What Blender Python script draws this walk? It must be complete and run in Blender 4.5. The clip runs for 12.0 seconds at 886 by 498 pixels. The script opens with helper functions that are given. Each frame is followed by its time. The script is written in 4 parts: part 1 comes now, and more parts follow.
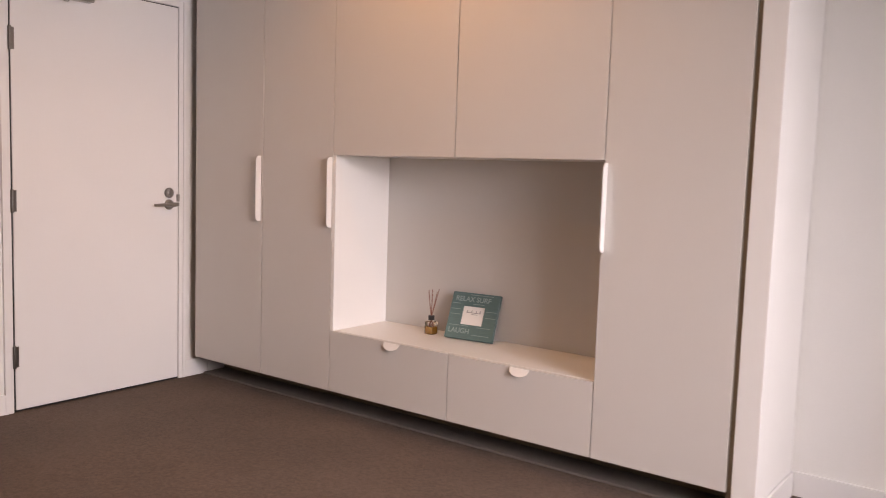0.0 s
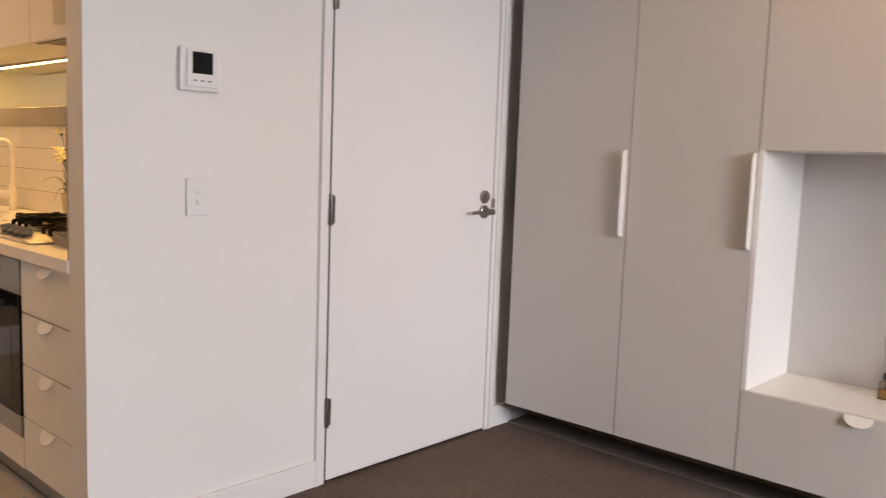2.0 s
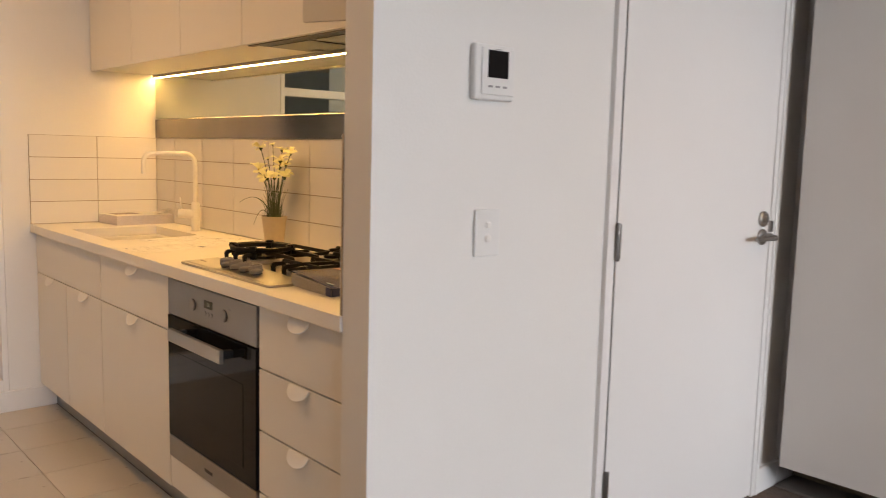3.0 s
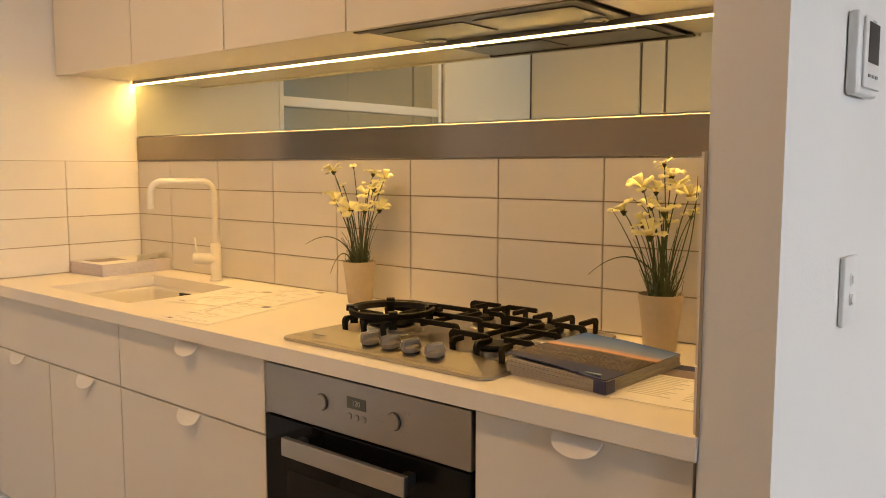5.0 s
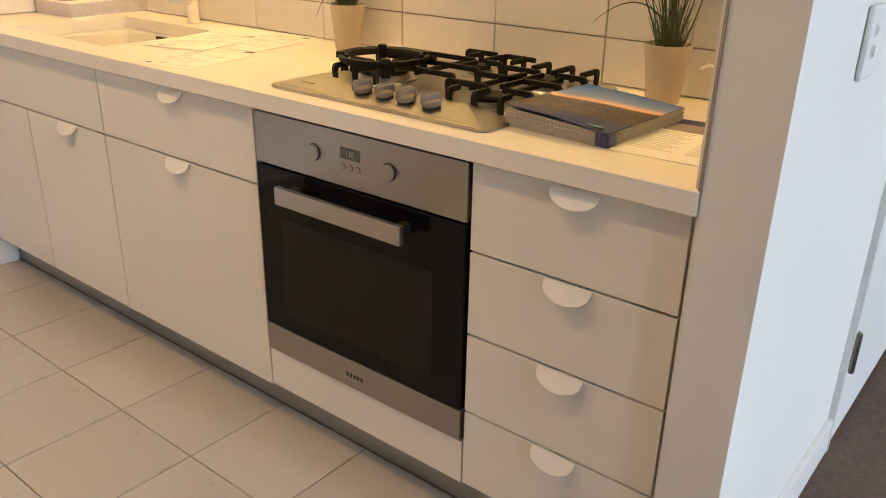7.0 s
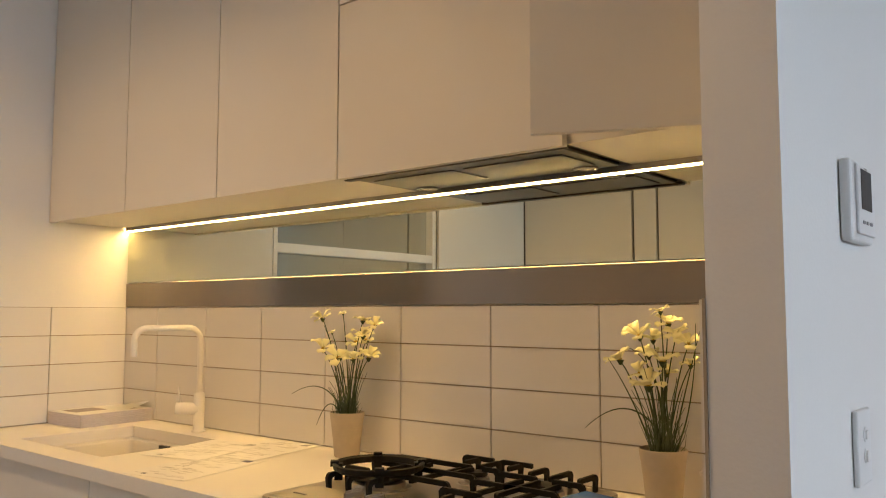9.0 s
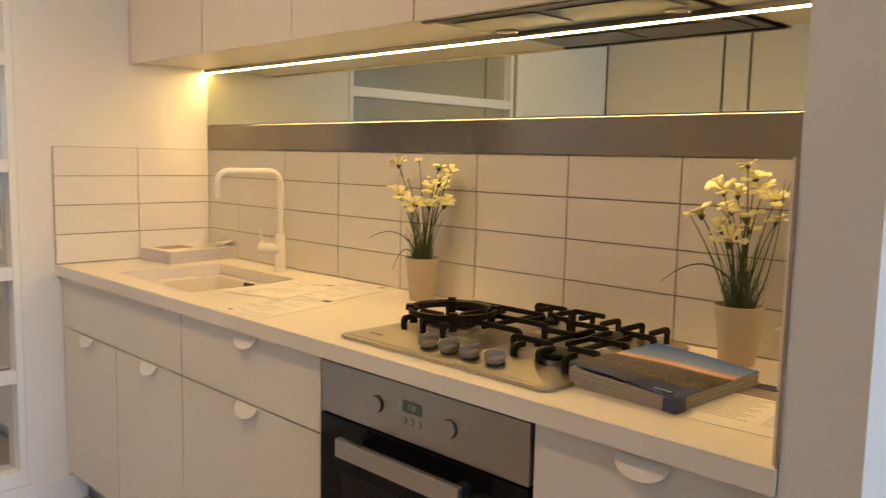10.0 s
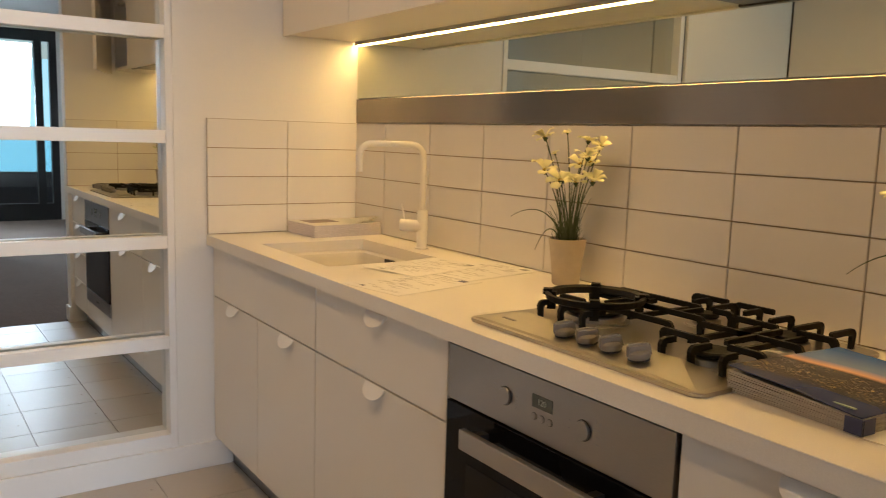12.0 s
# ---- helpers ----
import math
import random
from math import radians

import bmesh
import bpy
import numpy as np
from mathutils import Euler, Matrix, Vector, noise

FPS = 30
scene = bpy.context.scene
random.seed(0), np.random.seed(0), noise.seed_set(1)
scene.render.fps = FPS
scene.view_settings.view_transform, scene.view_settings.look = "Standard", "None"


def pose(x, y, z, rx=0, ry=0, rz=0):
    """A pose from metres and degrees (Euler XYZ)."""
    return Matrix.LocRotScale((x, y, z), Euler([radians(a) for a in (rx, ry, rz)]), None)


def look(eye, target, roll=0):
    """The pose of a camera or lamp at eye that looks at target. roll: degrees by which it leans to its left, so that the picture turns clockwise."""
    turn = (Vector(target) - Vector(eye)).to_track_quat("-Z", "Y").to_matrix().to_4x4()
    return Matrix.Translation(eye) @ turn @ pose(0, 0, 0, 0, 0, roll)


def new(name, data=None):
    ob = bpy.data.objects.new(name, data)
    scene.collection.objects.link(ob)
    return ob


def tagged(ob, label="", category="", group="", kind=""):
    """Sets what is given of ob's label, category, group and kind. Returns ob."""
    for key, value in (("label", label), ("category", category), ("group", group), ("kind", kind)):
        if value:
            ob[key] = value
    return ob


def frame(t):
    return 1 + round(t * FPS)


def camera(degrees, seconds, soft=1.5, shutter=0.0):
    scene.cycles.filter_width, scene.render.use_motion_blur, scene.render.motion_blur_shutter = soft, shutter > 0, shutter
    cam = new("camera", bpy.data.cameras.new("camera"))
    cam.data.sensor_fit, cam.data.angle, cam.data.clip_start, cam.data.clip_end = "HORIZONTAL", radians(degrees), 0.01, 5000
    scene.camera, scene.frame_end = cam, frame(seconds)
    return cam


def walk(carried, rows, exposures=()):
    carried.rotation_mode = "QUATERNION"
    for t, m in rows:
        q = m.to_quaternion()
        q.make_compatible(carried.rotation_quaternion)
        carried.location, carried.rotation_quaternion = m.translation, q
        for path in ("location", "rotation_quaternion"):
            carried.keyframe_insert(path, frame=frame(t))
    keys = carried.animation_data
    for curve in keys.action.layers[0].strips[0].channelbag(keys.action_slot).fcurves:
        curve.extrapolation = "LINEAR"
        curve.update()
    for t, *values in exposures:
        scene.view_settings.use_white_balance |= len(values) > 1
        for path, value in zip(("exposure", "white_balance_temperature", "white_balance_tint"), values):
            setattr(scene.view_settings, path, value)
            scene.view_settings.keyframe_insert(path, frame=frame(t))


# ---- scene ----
cam = camera(57.3, 12.0, soft=1.0, shutter=0.25)
PATH = [
    (0, (0.474, -0.035, 1.204), (-0.708, 1.567, 1.018), 1.9),
    (0.5, (0.104, 0.027, 1.206), (-1.094, 1.616, 1.004), 1.8),
    (1, (-0.296, 0.048, 1.238), (-1.575, 1.573, 1.037), 0.7),
    (1.5, (-0.711, 0.029, 1.214), (-2.041, 1.512, 1.036), 1.2),
    (2, (-1.133, -0.025, 1.203), (-2.485, 1.433, 0.982), 2.1),
    (2.5, (-1.576, -0.074, 1.251), (-3.01, 1.298, 1.004), 1.7),
    (3, (-1.969, -0.098, 1.25), (-3.46, 1.214, 1.015), 1.5),
    (3.5, (-2.28, -0.118, 1.256), (-3.766, 1.204, 1.045), 1.2),
    (3.7, (-2.409, -0.09, 1.257), (-3.902, 1.225, 1.052), 0.9),
    (5.3, (-3.078, -0.189, 1.263), (-4.298, 1.378, 1.029), 0.4),
    (5.5, (-3.077, -0.182, 1.259), (-4.28, 1.387, 0.957), 0.6),
    (6, (-3.084, -0.18, 1.25), (-4.251, 1.335, 0.663), 1.6),
    (6.5, (-3.093, -0.165, 1.248), (-4.227, 1.294, 0.482), 1.5),
    (7, (-3.095, -0.161, 1.246), (-4.236, 1.284, 0.464), 1.2),
    (7.5, (-3.095, -0.161, 1.263), (-4.275, 1.331, 0.645), 1.0),
    (7.7, (-3.086, -0.143, 1.269), (-4.307, 1.367, 0.788), 0.6),
    (9.3, (-3.069, -0.121, 1.266), (-4.333, 1.417, 1.453), 0.1),
    (9.5, (-3.076, -0.114, 1.299), (-4.356, 1.422, 1.306), 0.2),
    (10, (-3.083, -0.117, 1.275), (-4.48, 1.296, 1.051), 1.2),
    (10.5, (-3.096, -0.11, 1.279), (-4.74, 1.003, 1.04), 1.5),
    (11, (-3.093, -0.126, 1.286), (-4.82, 0.854, 1.052), 1.1),
    (11.5, (-3.104, -0.099, 1.276), (-4.814, 0.911, 1.04), 1.1),
    (12, (-3.169, 0.024, 1.244), (-4.812, 1.131, 0.971), 1.7),
]
walk(cam, [(t, look(eye, target, roll)) for t, eye, target, roll in PATH],
     [(0.0, -0.28, 8100, 32), (0.5, -0.12, 7900, 28), (1.0, -0.14, 7600, 25), (2.0, -0.18, 7200, 19), (2.5, -0.18, 7000, 17), (3.6, -0.18, 6950, 15), (5.3, -0.1, 6600, 11), (6.0, 0.04, 6100, 9), (6.5, 0.22, 5850, 8), (7.5, 0.2, 5850, 8), (9.5, -0.38, 5900, 9), (10.0, -0.22, 5850, 9), (10.5, -0.35, 5800, 8), (11.0, -0.46, 5800, 8), (12.0, -0.48, 6100, 9)])

# ---- world, sun, large lights ----
world = bpy.data.worlds.new("sky")
scene.world = world
world.use_nodes = True
wn, wl = world.node_tree.nodes, world.node_tree.links
sky = wn.new("ShaderNodeTexSky")
sky.sky_type = "NISHITA"
sky.sun_disc = False
sky.sun_elevation, sky.sun_rotation = radians(50), radians(100)
wn["Background"].inputs[1].default_value = 0.12
wl.new(sky.outputs[0], wn["Background"].inputs[0])
sun = new("sun", bpy.data.lights.new("sun", "SUN"))
sun.data.energy, sun.data.angle, sun.data.color = 1.0, radians(12), (1.0, 0.96, 0.9)
sun.matrix_world = look((6, 4.0, 9), (2.5, 3.6, 0))


def area_lamp(name, eye, target, sx, sy, watts, colour):
    ob = new(name, bpy.data.lights.new(name, "AREA"))
    ob.data.shape, ob.data.size, ob.data.size_y = "RECTANGLE", sx, sy
    ob.data.energy, ob.data.color = watts, colour
    ob.matrix_world = look(eye, target)
    return ob


# daylight in the openings of the window wall
area_lamp("window_daylight", (2.95, 0.40, 1.74), (0, 0.40, 0.48), 2.50, 1.16, 195, (0.78, 0.89, 1.0)).data.spread = radians(95)

# ---- materials ----
def mat(name, base, rough=0.5, metal=0.0, grain=0.0, scale=60.0, bump=0.0, stain=0.0, stretch=(1, 1, 1), spread=0.0, coat=0.0, bscale=None):
    m = bpy.data.materials.new(name)
    m.use_nodes = True
    n, l = m.node_tree.nodes, m.node_tree.links
    b = n["Principled BSDF"]
    b.inputs["Base Color"].default_value = (*base, 1)
    b.inputs["Roughness"].default_value = rough
    b.inputs["Metallic"].default_value = metal
    if coat:
        b.inputs["Coat Weight"].default_value = coat
        b.inputs["Coat Roughness"].default_value = 0.08
    tc = n.new("ShaderNodeTexCoord")
    mp = n.new("ShaderNodeMapping")
    mp.inputs["Scale"].default_value = stretch
    l.new(tc.outputs["Object"], mp.inputs[0])
    fine = n.new("ShaderNodeTexNoise")
    fine.inputs["Scale"].default_value, fine.inputs["Detail"].default_value = scale, 5
    l.new(mp.outputs[0], fine.inputs["Vector"])
    broad = n.new("ShaderNodeTexNoise")
    broad.inputs["Scale"].default_value, broad.inputs["Detail"].default_value = 2.3, 4
    l.new(tc.outputs["Object"], broad.inputs["Vector"])
    hue = n.new("ShaderNodeHueSaturation")
    hue.inputs["Color"].default_value = (*base, 1)
    a1 = n.new("ShaderNodeMath"); a1.operation = "MULTIPLY_ADD"
    a1.inputs[1].default_value, a1.inputs[2].default_value = grain * 2, 1 - grain
    l.new(fine.outputs["Fac"], a1.inputs[0])
    a2 = n.new("ShaderNodeMath"); a2.operation = "MULTIPLY_ADD"
    a2.inputs[1].default_value, a2.inputs[2].default_value = stain * 2, 1 - stain
    l.new(broad.outputs["Fac"], a2.inputs[0])
    a3 = n.new("ShaderNodeMath"); a3.operation = "MULTIPLY"
    l.new(a1.outputs[0], a3.inputs[0]); l.new(a2.outputs[0], a3.inputs[1])
    last = a3
    if spread:
        oi = n.new("ShaderNodeObjectInfo")
        a4 = n.new("ShaderNodeMath"); a4.operation = "MULTIPLY_ADD"
        a4.inputs[1].default_value, a4.inputs[2].default_value = spread * 2, 1 - spread
        l.new(oi.outputs["Random"], a4.inputs[0])
        a5 = n.new("ShaderNodeMath"); a5.operation = "MULTIPLY"
        l.new(a3.outputs[0], a5.inputs[0]); l.new(a4.outputs[0], a5.inputs[1])
        last = a5
    l.new(last.outputs[0], hue.inputs["Value"])
    l.new(hue.outputs[0], b.inputs["Base Color"])
    r = n.new("ShaderNodeMath"); r.operation = "MULTIPLY_ADD"
    r.inputs[1].default_value, r.inputs[2].default_value = 0.18 * rough, rough * 0.91
    l.new(broad.outputs["Fac"], r.inputs[0])
    l.new(r.outputs[0], b.inputs["Roughness"])
    if bump:
        bp = n.new("ShaderNodeBump")
        bp.inputs["Strength"].default_value, bp.inputs["Distance"].default_value = 1.0, bump
        src = fine
        if bscale:
            src = n.new("ShaderNodeTexNoise")
            src.inputs["Scale"].default_value, src.inputs["Detail"].default_value = bscale, 3
            l.new(mp.outputs[0], src.inputs["Vector"])
        l.new(src.outputs["Fac"], bp.inputs["Height"])
        l.new(bp.outputs[0], b.inputs["Normal"])
    return m


def glow(name, colour, strength):
    m = bpy.data.materials.new(name)
    m.use_nodes = True
    b = m.node_tree.nodes["Principled BSDF"]
    b.inputs["Base Color"].default_value = (0.8, 0.8, 0.8, 1)
    b.inputs["Emission Color"].default_value = (*colour, 1)
    b.inputs["Emission Strength"].default_value = strength
    return m


def clear(name, colour, rough=0.0, ior=1.45):
    m = bpy.data.materials.new(name)
    m.use_nodes = True
    b = m.node_tree.nodes["Principled BSDF"]
    b.inputs["Base Color"].default_value = (*colour, 1)
    b.inputs["Transmission Weight"].default_value = 1
    b.inputs["Roughness"].default_value, b.inputs["IOR"].default_value = rough, ior
    return m


PAINT = mat("wall paint", (0.76, 0.74, 0.71), 0.6, grain=0.015, scale=140, bump=0.0004, stain=0.03)
CEIL = mat("ceiling paint", (0.78, 0.78, 0.77), 0.8, grain=0.015, scale=140, bump=0.0003, stain=0.02)
TRIM = mat("trim enamel", (0.78, 0.76, 0.74), 0.35, grain=0.01, scale=90, bump=0.0002, stain=0.02)
DOORP = mat("door enamel", (0.77, 0.75, 0.73), 0.38, grain=0.012, scale=160, bump=0.0002, stain=0.025)
WARD = mat("wardrobe laminate", (0.60, 0.565, 0.53), 0.42, grain=0.012, scale=220, bump=0.0001, stain=0.02, spread=0.012)
WHITE = mat("white melamine", (0.80, 0.78, 0.75), 0.35, grain=0.01, scale=200, stain=0.02)
KITCH = mat("kitchen laminate", (0.74, 0.70, 0.64), 0.36, grain=0.012, scale=220, bump=0.0001, stain=0.02, spread=0.012)
PULL = mat("white powder coat", (0.77, 0.745, 0.71), 0.4, grain=0.02, scale=400, bump=0.0001, stain=0.02)
STONE = mat("white stone", (0.78, 0.74, 0.68), 0.32, grain=0.07, scale=420, stain=0.03)
SINKM = mat("sink composite", (0.74, 0.70, 0.63), 0.38, grain=0.03, scale=300, stain=0.04)
CARPET = mat("carpet", (0.122, 0.084, 0.064), 0.97, grain=0.5, scale=75, bump=0.006, stain=0.3, bscale=230)
# same carpet where the wardrobe shades it, tone lifted to offset the dark
SHADEC = mat("lightened shade carpet", (0.16, 0.13, 0.11), 0.97, grain=0.4, scale=420, bump=0.003, stain=0.1)
FTILE = mat("floor tile", (0.50, 0.455, 0.40), 0.28, grain=0.04, scale=90, bump=0.0003, stain=0.07, spread=0.04)
GROUT = mat("floor grout", (0.24, 0.205, 0.17), 0.85, grain=0.15, scale=300, bump=0.0006, stain=0.1)
WTILE = mat("glazed wall tile", (0.76, 0.73, 0.69), 0.11, grain=0.01, scale=60, bump=0.0006, stain=0.02, spread=0.025, bscale=14)
WGROUT = mat("wall grout", (0.34, 0.265, 0.18), 0.85, grain=0.1, scale=300, stain=0.1)
STEEL = mat("brushed steel", (0.34, 0.32, 0.30), 0.28, metal=1.0, grain=0.10, scale=60, bump=0.00008, stain=0.08, stretch=(1, 30, 30))
HOBST = mat("hob steel", (0.39, 0.37, 0.34), 0.30, metal=1.0, grain=0.04, scale=60, stain=0.05, stretch=(1, 30, 30))
BAND = mat("steel band", (0.27, 0.24, 0.205), 0.15, metal=1.0, grain=0.05, scale=40, stain=0.3, stretch=(1, 20, 20))
CHROME = mat("satin nickel", (0.36, 0.34, 0.32), 0.28, metal=1.0, grain=0.05, scale=90, stain=0.06)
HINGE = mat("hinge steel", (0.20, 0.185, 0.17), 0.33, metal=1.0, grain=0.08, scale=120, stain=0.1)
BGLASS = mat("black oven glass", (0.006, 0.006, 0.007), 0.05, grain=0.05, scale=20)
OVWIN = mat("oven window glass", (0.014, 0.013, 0.012), 0.08, grain=0.2, scale=160)
for mm in (BGLASS, OVWIN):
    mm.node_tree.nodes["Principled BSDF"].inputs["IOR"].default_value = 1.28
    mm.node_tree.nodes["Principled BSDF"].inputs["Specular IOR Level"].default_value = 0.3
IRON = mat("cast iron enamel", (0.008, 0.0075, 0.007), 0.6, grain=0.3, scale=180, bump=0.0006, stain=0.1)
KNOB = mat("knob satin metal", (0.20, 0.178, 0.15), 0.45, metal=0.0, grain=0.05, scale=120, stain=0.05)
IRON.node_tree.nodes["Principled BSDF"].inputs["Specular IOR Level"].default_value = 0.22
BLACK = mat("black plastic", (0.015, 0.015, 0.016), 0.4, grain=0.1, scale=120, stain=0.05)
FRAME = mat("black window aluminium", (0.018, 0.019, 0.022), 0.4, metal=0.3, grain=0.06, scale=90, stain=0.05)
HOODM = mat("hood grey metal", (0.085, 0.08, 0.075), 0.32, metal=0.85, grain=0.08, scale=80, stain=0.08)
# near black, to paint shade into the gaps behind doors and drawer fronts
DARKIN = mat("near-black gap shade board", (0.035, 0.03, 0.025), 0.6, grain=0.05, scale=80, stain=0.06)
MIRROR = mat("mirror silver", (0.72, 0.75, 0.74), 0.0, metal=1.0)
MIRROR2 = mat("splashback mirror", (0.69, 0.72, 0.60), 0.015, metal=1.0)
for mm in (MIRROR, MIRROR2):
    for lk in list(mm.node_tree.links):
        if lk.to_socket.name == "Roughness":
            mm.node_tree.links.remove(lk)
LED = glow("led diffuser", (1.0, 0.59, 0.175), 112.0)
LAMP = glow("downlight lens", (1.0, 0.78, 0.52), 12.0)
GLASS = clear("window glass", (0.92, 0.96, 0.97))
BALGL = clear("balcony glass", (0.45, 0.75, 0.85), 0.05)
BOTTLE = clear("bottle glass", (0.95, 0.93, 0.86))
OIL = mat("amber oil", (0.48, 0.24, 0.05), 0.15, grain=0.03, scale=60, coat=0.5)
REED = mat("rattan reed", (0.22, 0.075, 0.045), 0.7, grain=0.15, scale=300, stain=0.1)
POTM = mat("pale ceramic pot", (0.50, 0.425, 0.32), 0.62, grain=0.12, scale=45, bump=0.0006, stain=0.18)
SOIL = mat("dark soil", (0.05, 0.035, 0.025), 0.95, grain=0.4, scale=200, bump=0.002)
STEM = mat("stem green", (0.055, 0.085, 0.028), 0.6, grain=0.2, scale=80, stain=0.15)
GRASSM = mat("fine foliage green", (0.11, 0.14, 0.07), 0.65, grain=0.2, scale=80, stain=0.15)
PETAL = mat("cream petal", (0.86, 0.82, 0.46), 0.6, grain=0.06, scale=60, stain=0.05)
POLLEN = mat("yellow centre", (0.55, 0.38, 0.05), 0.8, grain=0.2, scale=300)
PAPER = mat("paper white", (0.80, 0.78, 0.75), 0.55, grain=0.02, scale=120, stain=0.02)
PAGES = mat("page edges", (0.44, 0.42, 0.40), 0.8, grain=0.35, scale=60, stain=0.05, stretch=(1, 1, 40))
# brown that paints the shade in the gap and recess at the wardrobe
GAPB = mat("painted shade brown", (0.19, 0.14, 0.09), 0.7, grain=0.1, scale=90)
INK = mat("grey ink", (0.30, 0.29, 0.29), 0.6, grain=0.1, scale=90)
NAVY = mat("navy ink", (0.025, 0.035, 0.12), 0.4, grain=0.05, scale=90)
MAUVE = mat("brochure cover", (0.24, 0.19, 0.20), 0.45, grain=0.08, scale=60, stain=0.2)
TEAL = mat("teal distressed timber", (0.085, 0.155, 0.15), 0.6, grain=0.2, scale=26, bump=0.0005, stain=0.22, stretch=(1, 1, 6))
PALETEAL = mat("pale teal lettering", (0.27, 0.36, 0.35), 0.6, grain=0.1, scale=60)
CONC = mat("balcony concrete", (0.32, 0.31, 0.30), 0.85, grain=0.12, scale=60, bump=0.001, stain=0.12)
LCD = mat("lcd glass", (0.075, 0.08, 0.065), 0.15, grain=0.05, scale=60)
LCDTX = mat("lcd digits", (0.33, 0.36, 0.29), 0.4)
GREYSW = mat("switch plastic", (0.74, 0.73, 0.71), 0.3, grain=0.01, scale=90)


def cover_material():
    """Magazine cover: dusk sky over a city seen from the air."""
    m = mat("magazine cover", (0.1, 0.1, 0.1), 0.22)
    m.node_tree.nodes["Principled BSDF"].inputs["Specular IOR Level"].default_value = 0.25
    n, l = m.node_tree.nodes, m.node_tree.links
    tc = n.new("ShaderNodeTexCoord")
    sp = n.new("ShaderNodeSeparateXYZ")
    l.new(tc.outputs["Object"], sp.inputs[0])
    mr = n.new("ShaderNodeMapRange")
    mr.inputs["From Min"].default_value, mr.inputs["From Max"].default_value = -0.135, 0.135
    tilt = n.new("ShaderNodeMath"); tilt.operation = "MULTIPLY_ADD"
    tilt.inputs[1].default_value = -0.24
    l.new(sp.outputs["X"], tilt.inputs[0]); l.new(sp.outputs["Y"], tilt.inputs[2])
    l.new(tilt.outputs[0], mr.inputs["Value"])
    rp = n.new("ShaderNodeValToRGB")
    e = rp.color_ramp.elements
    e[0].position, e[0].color = 0.0, (0.022, 0.035, 0.13, 1)
    e[1].position, e[1].color = 1.0, (0.035, 0.12, 0.42, 1)
    for p, c in ((0.13, (0.022, 0.035, 0.13, 1)), (0.17, (0.05, 0.042, 0.03, 1)), (0.54, (0.05, 0.045, 0.05, 1)), (0.59, (0.68, 0.40, 0.26, 1)), (0.70, (0.16, 0.23, 0.44, 1))):
        q = e.new(p); q.color = c
    l.new(mr.outputs[0], rp.inputs[0])
    no = n.new("ShaderNodeTexNoise"); no.inputs["Scale"].default_value, no.inputs["Detail"].default_value = 260, 6
    l.new(tc.outputs["Object"], no.inputs["Vector"])
    r2 = n.new("ShaderNodeValToRGB")
    r2.color_ramp.elements[0].position, r2.color_ramp.elements[1].position = 0.53, 0.72
    l.new(no.outputs["Fac"], r2.inputs[0])
    lt = n.new("ShaderNodeMath"); lt.operation = "LESS_THAN"; lt.inputs[1].default_value = 0.54
    l.new(mr.outputs[0], lt.inputs[0])
    gt = n.new("ShaderNodeMath"); gt.operation = "GREATER_THAN"; gt.inputs[1].default_value = 0.16
    l.new(mr.outputs[0], gt.inputs[0])
    land = n.new("ShaderNodeMath"); land.operation = "MULTIPLY"
    l.new(lt.outputs[0], land.inputs[0]); l.new(gt.outputs[0], land.inputs[1])
    mu = n.new("ShaderNodeMath"); mu.operation = "MULTIPLY"
    part = n.new("ShaderNodeTexNoise"); part.inputs["Scale"].default_value = 34
    l.new(tc.outputs["Object"], part.inputs["Vector"])
    r3 = n.new("ShaderNodeValToRGB")
    r3.color_ramp.elements[0].position, r3.color_ramp.elements[1].position = 0.40, 0.62
    l.new(part.outputs["Fac"], r3.inputs[0])
    lit = n.new("ShaderNodeMath"); lit.operation = "MULTIPLY"
    l.new(r2.outputs[0], lit.inputs[0]); l.new(r3.outputs[0], lit.inputs[1])
    l.new(lit.outputs[0], mu.inputs[0]); l.new(land.outputs[0], mu.inputs[1])
    mix = n.new("ShaderNodeMixRGB"); mix.blend_type = "MIX"
    mix.inputs[2].default_value = (0.50, 0.36, 0.14, 1)
    l.new(mu.outputs[0], mix.inputs[0]); l.new(rp.outputs[0], mix.inputs[1])
    l.new(mix.outputs[0], n["Principled BSDF"].inputs["Base Color"])
    return m


COVER = cover_material()

# ---- mesh helpers ----
def mesh_ob(name, bm, material, loc=(0, 0, 0), smooth=False):
    me = bpy.data.meshes.new(name)
    bmesh.ops.recalc_face_normals(bm, faces=bm.faces)
    bm.to_mesh(me)
    bm.free()
    me.materials.append(material)
    if smooth:
        for p in me.polygons:
            p.use_smooth = True
    ob = new(name, me)
    ob.location = loc
    return ob


def add_box(bm, x0, x1, y0, y1, z0, z1):
    g = bmesh.ops.create_cube(bm, size=1)["verts"]
    for v in g:
        v.co = Vector(((x0 + x1) / 2 + v.co.x * (x1 - x0), (y0 + y1) / 2 + v.co.y * (y1 - y0), (z0 + z1) / 2 + v.co.z * (z1 - z0)))
    return g


def box(name, x0, x1, y0, y1, z0, z1, material, bevel=0.0012, seg=2):
    bm = bmesh.new()
    hx, hy, hz = (x1 - x0) / 2, (y1 - y0) / 2, (z1 - z0) / 2
    add_box(bm, -hx, hx, -hy, hy, -hz, hz)
    if bevel:
        bmesh.ops.bevel(bm, geom=bm.edges[:], offset=min(bevel, 0.4 * min(hx, hy, hz) * 2), segments=seg, affect="EDGES", profile=0.5)
    return mesh_ob(name, bm, material, ((x0 + x1) / 2, (y0 + y1) / 2, (z0 + z1) / 2))


